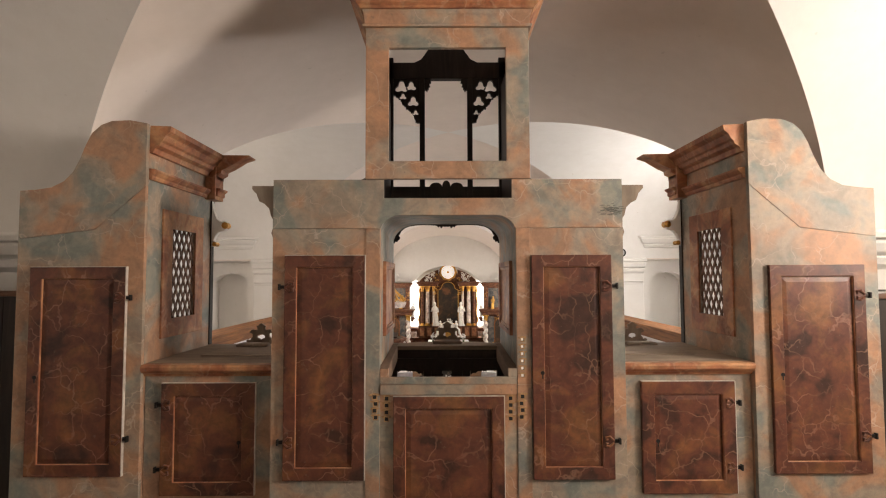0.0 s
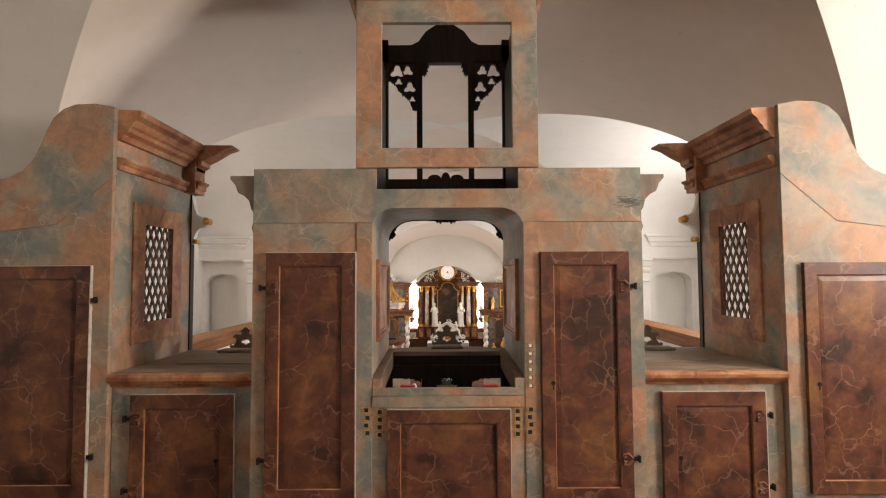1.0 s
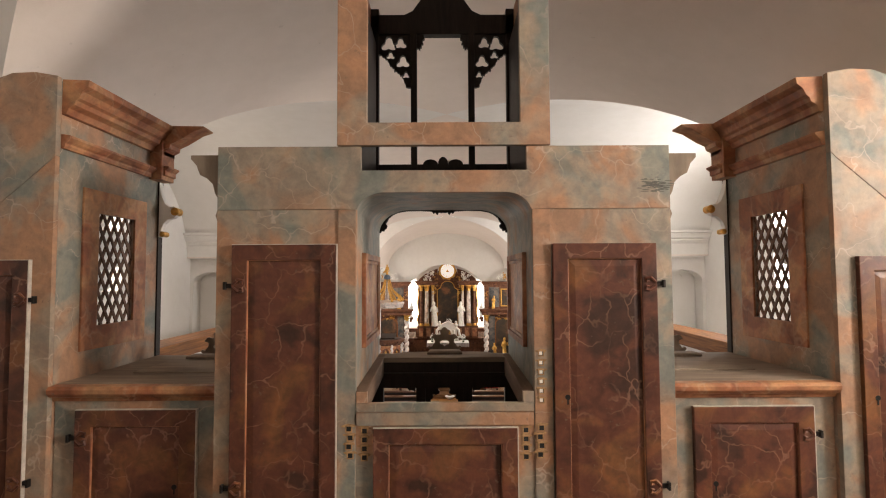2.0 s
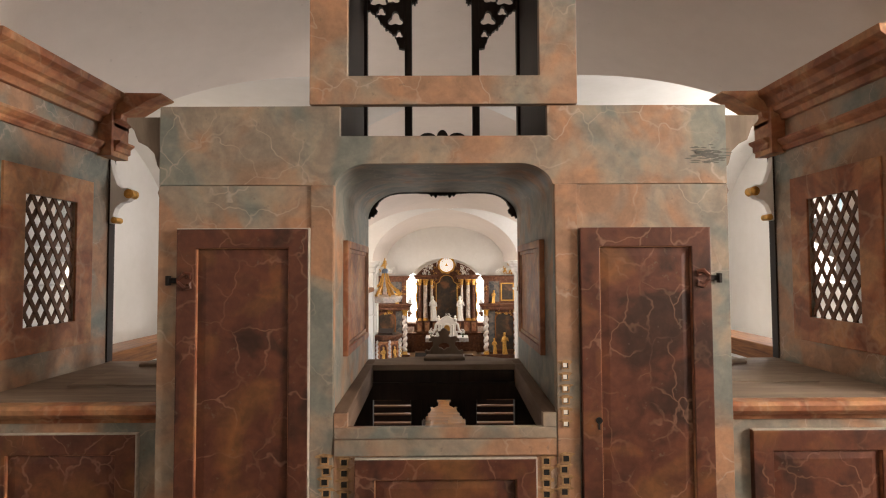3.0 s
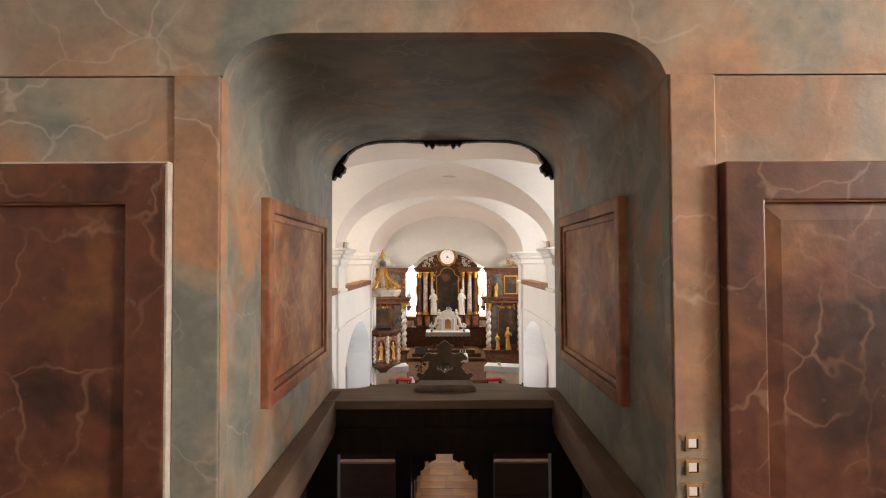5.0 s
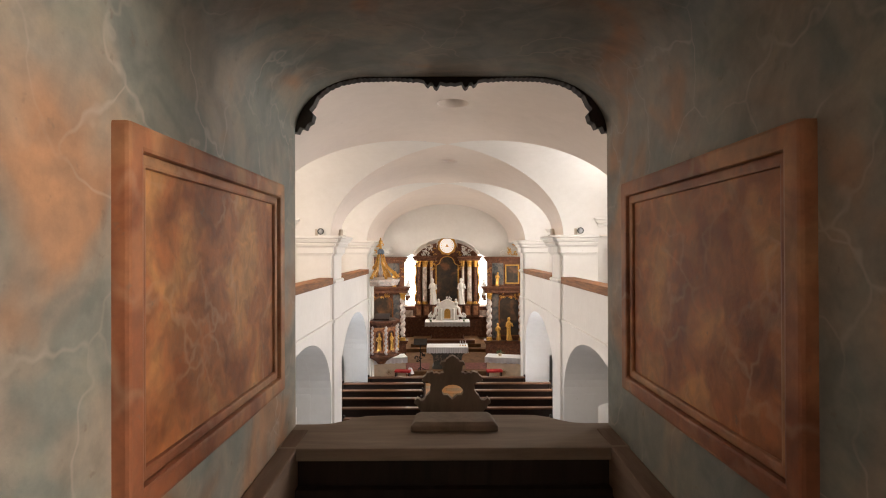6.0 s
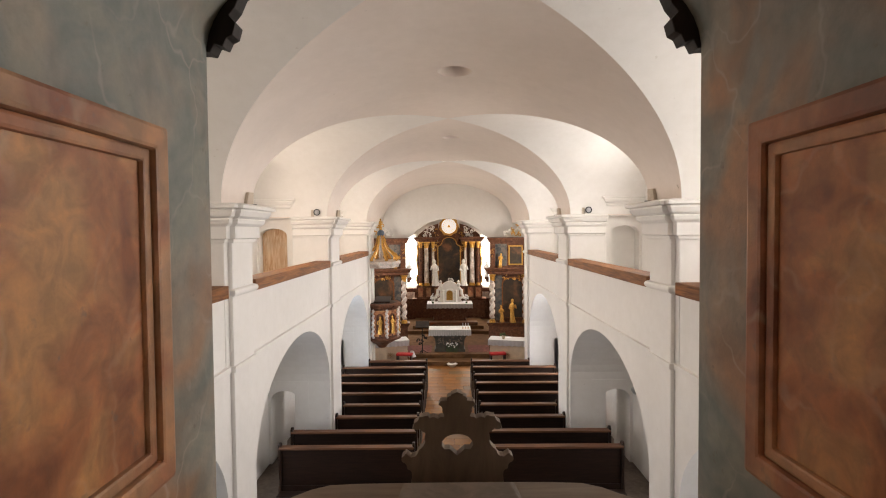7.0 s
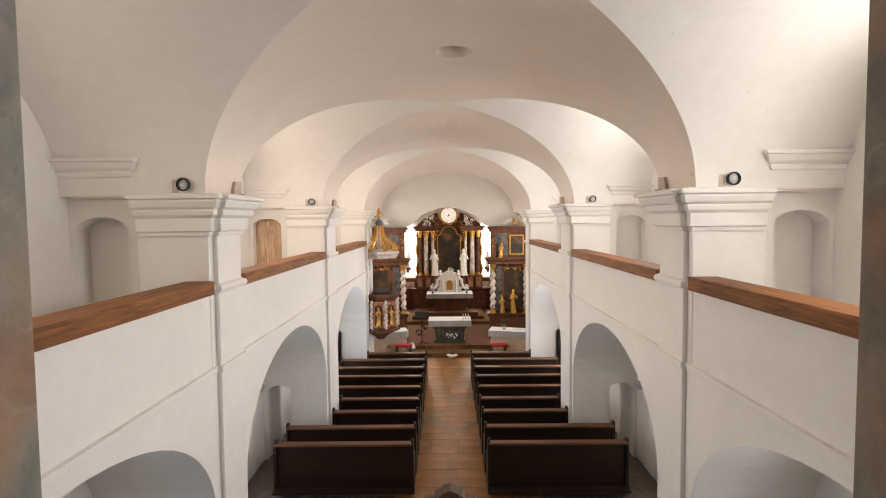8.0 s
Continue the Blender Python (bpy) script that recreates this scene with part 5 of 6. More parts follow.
for s in (-1, 1):
    column(altar, s * 1.12, -0.0, -1.3, 0.85, 0.115, M_PALEMARBLE)
    column(altar, s * 1.4, -0.06, -1.3, 0.85, 0.075, M_REDMARBLE)
    column(altar, s * 0.79, 0.0, -1.3, 0.85, 0.07, M_PALEMARBLE)
    bm = bmesh.new()
    entablature(bm, *sorted((s * 0.6, s * 1.62)), -0.1, 0.5, 0.851, 0.95)
    part("entablature", bm, M_REDMARBLE, altar, "", 0.004)
    bm = bmesh.new()
    pts = [(s * (1.56 + 0.04 * math.sin(t * 1.1)), -0.02, -1.2 + t * 0.155) for t in range(13)]
    tube(bm, pts, [0.024 + 0.02 * abs(math.sin(t * 0.9)) for t in range(13)], 7)
    scrollwork(bm, s * 1.56, -0.03, 0.5, 0.12, 0.5, 9, 21 + s)
    scrollwork(bm, s * 1.56, -0.03, -0.95, 0.12, 0.5, 9, 27 + s)
    part("gilt_border", bm, M_GOLD, altar, "gilt leaf scroll border", 0, True)
    bm = bmesh.new()
    scrollwork(bm, s * 0.66, -0.08, 0.62, 0.24, 0.5, 12, 31 + s)
    part("gilt_leaf", bm, M_GOLD, altar, "", 0, True)
# painting with an arched gilt frame
bm = bmesh.new()
pl = [(-0.53, -1.18), (0.53, -1.18), (0.53, 0.6), (0.40, 0.67)] + arc(0.0, 0.76, 0.34, 0.28, 0, 180, 14) + [(-0.40, 0.67), (-0.53, 0.6)]
outer = [(x * 1.09, -1.18 + (z + 1.18) * 1.03 - 0.03) for x, z in pl]
plate(bm, [outer, pl], 0.12, 0.2)
part("picture_frame", bm, M_GOLD, altar, "slim gilt frame with a lobed head", 0.01)
bm = bmesh.new()
plate(bm, [pl], 0.165, 0.19)
part("painting", bm, M_CANVAS, altar, "dark brown oil painting in an arched frame")
bm = bmesh.new()
plate(bm, [[(-0.55, 0.86), (0.55, 0.86), (0.62, 1.1), (0.5, 1.6), (0.3, 1.95), (-0.3, 1.95), (-0.5, 1.6), (-0.62, 1.1)], arc(0, 1.61, 0.36, 0.36, 0, 345, 23)], 0.22, 0.42)
for s in (-1, 1):
    plate(bm, [[(s * x, z) for x, z in [(0.56, 1.0), (1.62, 1.0), (1.5, 1.2), (1.2, 1.45), (0.9, 1.62), (0.52, 1.75)]]], 0.25, 0.4)
part("gable", bm, M_REDMARBLE, altar, "", 0.006)
bm = bmesh.new()
plate(bm, [[(u * (1 + 0.045 * math.sin(9 * math.atan2(u, v - 1.61))), 1.61 + (v - 1.61) * (1 + 0.045 * math.sin(9 * math.atan2(u, v - 1.61)))) for u, v in arc(0, 1.61, 0.47, 0.47, 0, 355, 71)], arc(0, 1.61, 0.36, 0.36, 0, 350, 35)], 0.14, 0.24)
part("halo_ring", bm, M_GOLD, altar, "gilt cloud ring round the round window", 0.01)
bm = bmesh.new()
for i in range(18):
    a = i * math.pi / 9
    c, q = math.cos(a), math.sin(a)
    solid(bm, [(0.1 * c, 0.2, 1.61 + 0.1 * q), (0.33 * c - 0.02 * q, 0.2, 1.61 + 0.33 * q + 0.02 * c), (0.33 * c + 0.02 * q, 0.2, 1.61 + 0.33 * q - 0.02 * c),
               (0.1 * c, 0.22, 1.61 + 0.1 * q), (0.33 * c - 0.02 * q, 0.22, 1.61 + 0.33 * q + 0.02 * c), (0.33 * c + 0.02 * q, 0.22, 1.61 + 0.33 * q - 0.02 * c)], [(0, 1, 2), (3, 4, 5), (0, 1, 4, 3), (1, 2, 5, 4), (2, 0, 3, 5)])
plate(bm, [[(-0.1, 1.54), (0.1, 1.54), (0.0, 1.72)]], 0.185, 0.2)
part("sunburst", bm, M_GOLD, altar, "gilt triangle with thin rays", 0, False)
bm = bmesh.new()
lathe(bm, [(0.362, 0.30), (0.362, 0.31)], (0, 0, 1.61), 30, axis="y")
part("round_window", bm, M_ROSE, altar, "bright round window behind gilt rays")
for s in (-1, 1):
    bm = bmesh.new()
    scrollwork(bm, s * 1.0, 0.05, 1.36, 0.42, 0.5, 16, 40 + s)
    part("cloud_carving", bm, M_CREAMSTONE, altar, "pale carved clouds and leaves", 0, True)
    bm = bmesh.new()
    scrollwork(bm, s * 0.62, 0.1, 1.25, 0.2, 0.5, 8, 47 + s)
    part("gilt_leaf", bm, M_GOLD, altar, "", 0, True)
    statue(nave(0.08 + s * 0.71, 25.70, -1.3), 1.3, M_CREAMSTONE, "white draped stone-coloured statue on the high altar", 2 + s, s)

# altar table with tabernacle
mensa = thing("high_altar_table", "high altar table with a white cloth before the retable", "altar", nave(0.08, 24.7, -2.9))
bm = bmesh.new()
plate(bm, [[(-0.8, 0.0), (0.8, 0.0), (0.8, 0.1), (0.72, 0.2), (0.78, 0.5), (0.92, 0.72), (0.92, 0.8), (-0.92, 0.8), (-0.92, 0.72), (-0.78, 0.5), (-0.72, 0.2), (-0.8, 0.1)]], -0.3, 0.9)
part("body", bm, M_REDMARBLE, mensa, "", 0.01)
bm = bmesh.new()
box(bm, -1.03, 1.03, -0.45, 0.9, 0.8, 0.9)
part("table_slab", bm, M_REDMARBLE, mensa, "", 0.01)


def cloth(parent, w, d0, d1, z, drop, folds=22, amp=0.012, name="cloth"):
    """A white cloth over a slab, hanging in small folds on the front and sides."""
    bm = bmesh.new()
    path = []
    for i in range(13):
        path.append((-w, d1 + (d0 - d1) * i / 12, "s"))
    for i in range(1, folds * 4):
        path.append((-w + 2 * w * i / (folds * 4), d0, "f"))
    for i in range(13):
        path.append((w, d0 + (d1 - d0) * i / 12, "s"))
    rows = []
    for k in range(5):
        t = k / 4
        row = []
        for i, (x, y, side) in enumerate(path):
            o = amp * t * math.sin(i * 1.1) + 0.006
            dz = drop * t * (1 + 0.05 * math.sin(i * 0.7))
            row.append(bm.verts.new((x + (math.copysign(o, x) if side == "s" else 0), y - (o if side == "f" else 0), z - dz)))
        rows.append(row)
    for r, q in zip(rows, rows[1:]):
        for i in range(len(r) - 1):
            bm.faces.new((r[i], r[i + 1], q[i + 1], q[i]))
    bmesh.ops.solidify(bm, geom=bm.faces[:], thickness=0.004)
    box(bm, -w - 0.006, w + 0.006, d0 - 0.006, d1, z - 0.003, z + 0.002)
    return part(name, bm, M_CLOTH, parent, "white cloth hanging in folds", 0, True)


cloth(mensa, 1.05, -0.47, 0.6, 0.912, 0.2)
bm = bmesh.new()
box(bm, -1.25, 1.25, -0.95, -0.46, 0.0, 0.15)
part("altar_step", bm, M_PEWTOP, mensa, "brown wooden step", 0.01)
tab = thing("tabernacle", "white carved tabernacle with a gilt door", "tabernacle", nave(0.08, 24.95, -1.985))
bm = bmesh.new()
plate(bm, [[(-0.55, 0.0), (0.55, 0.0), (0.52, 0.12), (0.46, 0.2), (0.46, 0.55), (0.56, 0.6), (0.5, 0.7), (0.36, 0.74), (0.3, 0.86), (0.12, 0.95), (0.0, 0.98), (-0.12, 0.95), (-0.3, 0.86), (-0.36, 0.74), (-0.5, 0.7), (-0.56, 0.6), (-0.46, 0.55), (-0.46, 0.2), (-0.52, 0.12)]], 0.0, 0.4)
for s in (-1, 1):
    lathe(bm, [(0.07, 0.0), (0.05, 0.06), (0.045, 0.5), (0.07, 0.56)], (s * 0.3, -0.04, 0), 12)
part("body", bm, M_CREAMSTONE, tab, "", 0.015)
bm = bmesh.new()
plate(bm, [arch_loop(0, 0.15, 0.08, 0.4, 0.55, 12)], -0.03, 0.01)
part("door", bm, M_GOLD, tab, "gilt arched door", 0.01)
for s in (-1, 1):
    bm = bmesh.new()
    tube(bm, [(s * 0.42, 0.03, 0.66), (s * 0.56, 0.02, 0.56), (s * 0.58, 0.0, 0.38), (s * 0.66, -0.02, 0.22), (s * 0.8, -0.03, 0.16), (s * 0.88, -0.03, 0.24), (s * 0.82, -0.03, 0.31), (s * 0.76, -0.03, 0.26)], [0.05, 0.07, 0.065, 0.06, 0.06, 0.05, 0.04, 0.03], 8)
    part("volute", bm, M_CREAMSTONE, tab, "white scrolled volute", 0, True)
    bm = bmesh.new()
    lathe(bm, [(0.05, 0.0), (0.09, 0.05), (0.1, 0.14), (0.05, 0.2), (0.07, 0.26), (0.02, 0.33)], (s * 0.42, 0.05, 0.7), 10)
    part("urn", bm, M_CREAMSTONE, tab, "", 0, True)
bm = bmesh.new()
plate(bm, [arch_loop(0, 0.22, 0.02, 0.42, 0.62, 12), arch_loop(0, 0.155, 0.075, 0.4, 0.555, 12)], -0.06, 0.0)
part("door_surround", bm, M_CREAMSTONE, tab, "", 0.01)
bm = bmesh.new()
scrollwork(bm, 0, 0.0, 1.02, 0.3, 0.24, 9, 61)
part("carving", bm, M_CREAMSTONE, tab, "white carved leaves and scrolls", 0, True)
for s in (-1, 1):
    bm = bmesh.new()
    scrollwork(bm, s * 0.62, -0.05, 0.2, 0.3, 0.3, 9, 63 + s)
    part("carving", bm, M_CREAMSTONE, tab, "white carved leaves and scrolls", 0, True)
for s in (-1, 1):
    bouquet = thing("altar_bouquet", "small bunch of green leaves and white flowers on the altar", "bouquet", nave(0.08 + s * 0.78, 24.45, -1.985), "altar bouquets")
    bm = bmesh.new()
    rnd = random.Random(70 + s)
    for i in range(26):
        a, e, r = rnd.uniform(0, 6.28), rnd.uniform(0.1, 1.4), rnd.uniform(0.08, 0.2)
        c = Vector((r * math.cos(a) * math.cos(e), r * math.sin(a) * math.cos(e), 0.05 + r * math.sin(e)))
        d = Vector((rnd.uniform(-1, 1), rnd.uniform(-1, 1), rnd.uniform(-0.3, 1))).normalized() * 0.06
        n = d.orthogonal().normalized() * 0.02
        solid(bm, [c, c + d * 0.5 + n, c + d, c + d * 0.5 - n], [(0, 1, 2, 3)])
    lathe(bm, [(0.04, 0.0), (0.05, 0.06), (0.03, 0.08)], (0, 0, 0), 8)
    part("leaves", bm, M_GREEN, bouquet)
    bm = bmesh.new()
    for i in range(7):
        bmesh.ops.create_icosphere(bm, subdivisions=1, radius=0.03, matrix=Matrix.Translation((rnd.uniform(-0.12, 0.12), rnd.uniform(-0.1, 0.05), rnd.uniform(0.12, 0.25))))
    part("flowers", bm, M_CLOTH, bouquet)

# altar for the people
pa = thing("nave_altar", "grey-green carved altar table with a white cloth", "altar", nave(0.05, 19.95, -3.2))
bm = bmesh.new()
plate(bm, [[(-0.58, 0.0), (0.58, 0.0), (0.58, 0.08), (0.52, 0.14), (0.56, 0.5), (0.7, 0.68), (0.7, 0.78), (-0.7, 0.78), (-0.7, 0.68), (-0.56, 0.5), (-0.52, 0.14), (-0.58, 0.08)]], -0.1, 0.55)
part("body", bm, M_GREYSTONE, pa, "", 0.01)
bm = bmesh.new()
for k in (-1, 0, 1):
    scrollwork(bm, k * 0.35, -0.12, 0.42, 0.3, 0.26, 7, 81 + k)
part("carving", bm, M_CROWN, pa, "grey carved leaf relief", 0, True)
bm = bmesh.new()
box(bm, -0.78, 0.78, -0.2, 0.62, 0.78, 0.85)
part("table_slab", bm, M_GREYSTONE, pa, "", 0.008)
cloth(pa, 0.79, -0.21, 0.62, 0.857, 0.22, 26)
for i, x in enumerate((0.5, 0.6, 0.7)):
    cd = thing("candle", "white altar candle on a small brass foot", "candle", nave(0.05 + x, 20.0, -2.335), "altar candles")
    bm = bmesh.new()
    lathe(bm, [(0.03, 0.0), (0.03, 0.012), (0.012, 0.03), (0.02, 0.04)], (0, 0, 0), 10)
    part("foot", bm, M_GOLD, cd, "", 0, True)
    bm = bmesh.new()
    lathe(bm, [(0.014, 0.04), (0.014, 0.2), (0.004, 0.205), (0.002, 0.22)], (0, 0, 0), 10)
    part("stick", bm, M_CLOTH, cd, "", 0, True)
fl = thing("flower_row", "row of white flowers before the altar", "flowers", nave(0.12, 19.75, -3.2))
bm = bmesh.new()
rnd = random.Random(5)
for i in range(16):
    tube(bm, [(-0.2 + i * 0.027, 0, 0.0), (-0.2 + i * 0.027 + rnd.uniform(-0.02, 0.02), 0, rnd.uniform(0.2, 0.32))], 0.006, 5)
part("stems", bm, M_GREEN, fl)
bm = bmesh.new()
for i in range(16):
    bmesh.ops.create_icosphere(bm, subdivisions=1, radius=rnd.uniform(0.022, 0.034), matrix=Matrix.Translation((-0.2 + i * 0.027, rnd.uniform(-0.03, 0.03), rnd.uniform(0.2, 0.36))))
part("blossoms", bm, M_CLOTH, fl)
bowl = thing("flower_bowl", "white bowl on the floor before the altar steps", "bowl", nave(0.12, 18.8, FLOOR))
bm = bmesh.new()
lathe(bm, [(0.08, 0.0), (0.1, 0.02), (0.2, 0.12), (0.19, 0.125), (0.09, 0.04), (0.02, 0.035)], (0, 0, 0), 18)
part("shell", bm, M_CREAMSTONE, bowl, "", 0, True)
for s in (-1, 1):
    bm = bmesh.new()
    box(bm, -0.55, 0.55, -0.7, 0.5, 0.0, 0.008)
    rug = tagged(part("rug", bm, mat("red patterned wool", simple((0.17, 0.045, 0.03), 0.95, 0.0, 0.6, 9.0)), None, "", 0, False, nave(0.05 + s * 1.25, 20.5, -3.199)), "dark red patterned rug beside the altar", "rug", "altar rugs")

# side tables with cloths, kneelers, stands
for s in (-1, 1):
    st = thing("side_table", "low stone-fronted side altar table with a white cloth", "table", nave(s * 2.12, 18.75, -3.35, -s * 14), "side altar tables")
    bm = bmesh.new()
    box(bm, -0.62, 0.62, -0.25, 0.35, 0.0, 0.82)
    part("front", bm, M_STONEFRONT, st, "yellowish stone front with a star", 0.01)
    bm = bmesh.new()
    for k in range(4):
        a = k * math.pi / 4
        tube(bm, [(-0.1 * math.cos(a), -0.256, 0.36 - 0.1 * math.sin(a)), (0.1 * math.cos(a), -0.256, 0.36 + 0.1 * math.sin(a))], 0.007, 5)
    part("star", bm, M_RUST, st)
    bm = bmesh.new()
    box(bm, -0.66, 0.66, -0.3, 0.35, 0.82, 0.86)
    part("table_slab", bm, M_STONEFRONT, st)
    cloth(st, 0.67, -0.31, 0.36, 0.867, 0.2, 14, 0.008)
    kn = thing("kneeler", "dark wooden kneeler with a red cushion", "kneeler", nave(s * 1.62 + 0.08, 18.3, FLOOR, s * 8), "red kneelers")
    bm = bmesh.new()
    box(bm, -0.28, 0.28, -0.14, 0.14, 0.55, 0.63)
    part("cushion", bm, M_RED, kn, "red cushion", 0.03)
    for q in (-1, 1):
        bm = bmesh.new()
        box(bm, q * 0.22, q * 0.26, -0.13, 0.13, 0.0, 0.55)
        part("leg", bm, M_PEW, kn, "", 0.006)
    bm = bmesh.new()
    box(bm, -0.22, 0.22, -0.03, 0.03, 0.24, 0.29)
    part("stretcher", bm, M_PEW, kn)
ml = thing("table_lamp", "small lamp with a pleated white shade on a stand", "lamp", nave(-1.3, 18.65, FLOOR))
bm = bmesh.new()
lathe(bm, [(0.09, 0.0), (0.09, 0.02), (0.015, 0.03), (0.015, 0.46)], (0, 0, 0), 12)
part("stand", bm, M_GOLD, ml, "", 0, True)
bm = bmesh.new()
lathe(bm, [(0.14, 0.42), (0.06, 0.62), (0.055, 0.62), (0.135, 0.42)], (0, 0, 0), 20, wob=0.02)
part("shade", bm, M_CLOTH, ml, "white shade", 0, True)
lec = thing("lectern", "slender black iron lectern stand", "lectern", nave(-0.98, 19.7, -3.2))
bm = bmesh.new()
tube(bm, [(0, 0, 0), (0, 0, 1.0)], 0.018, 8)
for q in (0, 2.1, 4.2):
    tube(bm, [(0, 0, 0.12), (0.2 * math.cos(q), 0.2 * math.sin(q), 0.01)], 0.012, 6)
part("stand", bm, M_IRON, lec)
bm = bmesh.new()
solid(bm, [(-0.25, -0.16, 0.98), (0.25, -0.16, 0.98), (0.25, 0.16, 1.16), (-0.25, 0.16, 1.16), (-0.25, -0.16, 1.0), (0.25, -0.16, 1.0), (0.25, 0.16, 1.18), (-0.25, 0.16, 1.18)], [(0, 1, 2, 3), (4, 5, 6, 7), (0, 1, 5, 4), (1, 2, 6, 5), (2, 3, 7, 6), (3, 0, 4, 7)])
part("desk", bm, M_IRON, lec)
bm = bmesh.new()
scrollwork(bm, 0, 0, 0.55, 0.3, 0.4, 8, 90)
part("scrolls", bm, M_IRON, lec, "", 0, True)


# side altars
def side_altar(s):
    """Two storeys: a base, twisted columns round a picture, a heavy cornice and an upper field."""
    al = thing("side_altar", "brown-red marbled side altar with twisted columns and gilt figures", "altar", nave(s * 2.3, 20.08, 0, -s * 4), "side altars")
    bm = bmesh.new()
    box(bm, -0.75, 0.75, 0.0, 0.45, -3.2, -2.15)
    mould(bm, [(-0.75, 0.45), (-0.75, 0.0), (0.75, 0.0), (0.75, 0.45)], [(-0.02, -2.3), (0.04, -2.26), (0.05, -2.2), (0.08, -2.17), (0.08, -2.14), (-0.02, -2.14)])
    part("base", bm, M_REDMARBLE, al, "", 0.006)
    bm = bmesh.new()
    box(bm, -0.72, 0.72, 0.14, 0.45, -2.139, -0.3)
    part("back_wall", bm, M_REDMARBLE, al)
    for x in (-0.62, 0.62):
        column(al, x, 0.02, -2.14, -0.3, 0.085, M_PALEMARBLE, True)
    bm = bmesh.new()
    entablature(bm, -0.78, 0.78, -0.02, 0.45, -0.299, 1.0)
    part("cornice", bm, M_REDMARBLE, al, "", 0.004)
    bm = bmesh.new()
    pl = arch_loop(0.15 * s, 0.36, -1.95, -0.7, -0.45, 14)
    plate(bm, [[(0.15 * s + (u - 0.15 * s) * 1.12, -1.98 + (z + 1.95) * 1.05) for u, z in pl], pl], 0.08, 0.14)
    part("picture_frame", bm, M_RAIL, al, "brown arched frame", 0.006)
    bm = bmesh.new()
    plate(bm, [pl], 0.11, 0.135)
    part("painting", bm, M_CANVAS, al, "dark painting")
    bm = bmesh.new()
    box(bm, *sorted((-s * 0.5, -s * 0.24)), 0.118, 0.139, -2.08, -0.36)
    part("field", bm, M_BLUEGREY, al, "grey-blue marbled field", 0.004)
    bm = bmesh.new()
    box(bm, *sorted((-s * 0.5, -s * 0.06)), 0.1, 0.119, 0.02, 0.86)
    part("field", bm, M_BLUEGREY, al, "grey-blue marbled field", 0.004)
    bm = bmesh.new()
    scrollwork(bm, 0.15 * s, 0.06, -0.42, 0.7, 0.2, 12, 100 + s)
    part("gilt_crest", bm, M_GOLD, al, "gilt leaf crest", 0, True)
    bm = bmesh.new()
    box(bm, -0.66, 0.66, 0.12, 0.45, -0.05, 0.92)
    box(bm, -s * 0.7, -s * 0.5, 0.02, 0.12, -0.05, 0.92)
    part("upper_wall", bm, M_REDMARBLE, al, "", 0.006)
    bm = bmesh.new()
    plate(bm, [[(s * 0.0, 0.05), (s * 0.55, 0.05), (s * 0.55, 0.8), (s * 0.0, 0.8)], [(s * 0.05, 0.1), (s * 0.5, 0.1), (s * 0.5, 0.75), (s * 0.05, 0.75)]], 0.08, 0.12)
    upper = part("upper_frame", bm, M_GOLD, al, "thin gilt frame", 0.006)
    bm = bmesh.new()
    plate(bm, [[(s * 0.05, 0.1), (s * 0.5, 0.1), (s * 0.5, 0.75), (s * 0.05, 0.75)]], 0.095, 0.118)
    part("painting", bm, M_CANVAS, upper, "small dark painting")
    bm = bmesh.new()
    entablature(bm, -0.74, 0.74, 0.03, 0.45, 0.921, 0.75)
    part("upper_cornice", bm, M_REDMARBLE, al, "", 0.004)
    bm = bmesh.new()
    scrollwork(bm, 0.2 * s, 0.15, 1.28, 0.9, 0.35, 22, 110 + s)
    part("cloud_carving", bm, M_CREAMSTONE, al, "pale carved clouds on the top", 0, True)
    bm = bmesh.new()
    scrollwork(bm, 0.3 * s, 0.08, 1.42, 0.35, 0.45, 11, 120 + s)
    part("gilt_top", bm, M_GOLD, al, "gilt finial carving", 0, True)
    bm = bmesh.new()
    scrollwork(bm, -0.62 * s, -0.05, 0.5, 0.12, 0.4, 8, 130 + s)
    part("gilt_leaf", bm, M_GOLD, al, "", 0, True)
    base = nave(s * 2.3, 20.08, 0, -s * 4)
    statue(base @ pose(-s * 0.28, -0.02, -2.13), 0.66, M_GOLD, "gilt draped statue on a side altar", s, s)
    statue(base @ pose(s * 0.15, -0.03, -2.13), 0.9, M_GOLD, "larger gilt statue before the side altar painting", s + 2, s)
    statue(base @ pose(-s * 0.3, -0.02, -0.04), 0.55, M_GOLD, "small gilt statue on the upper cornice", s + 4, s)
    statue(base @ pose(-s * 0.83, 0.1, -0.4), 0.62, M_CREAMSTONE, "pale statue beside the side altar cornice", s + 5, s)
    bm = bmesh.new()
    box(bm, -s * 0.92, -s * 0.74, 0.0, 0.3, -0.5, -0.401)
    box(bm, -s * 0.86, -s * 0.74, 0.05, 0.25, -0.6, -0.501)
    part("console", bm, M_REDMARBLE, al, "", 0.02)
    return al


for s in (-1, 1):
    side_altar(s)

# pulpit with its canopy
pul = thing("pulpit", "marbled octagonal pulpit with gilt reliefs and twisted corner columns", "pulpit", nave(-2.15, 17.0, 0.08))
R = 0.56
octa = [(R * math.cos(radians(22.5 + 45 * i)), R * math.sin(radians(22.5 + 45 * i))) for i in range(8)]
bm = bmesh.new()
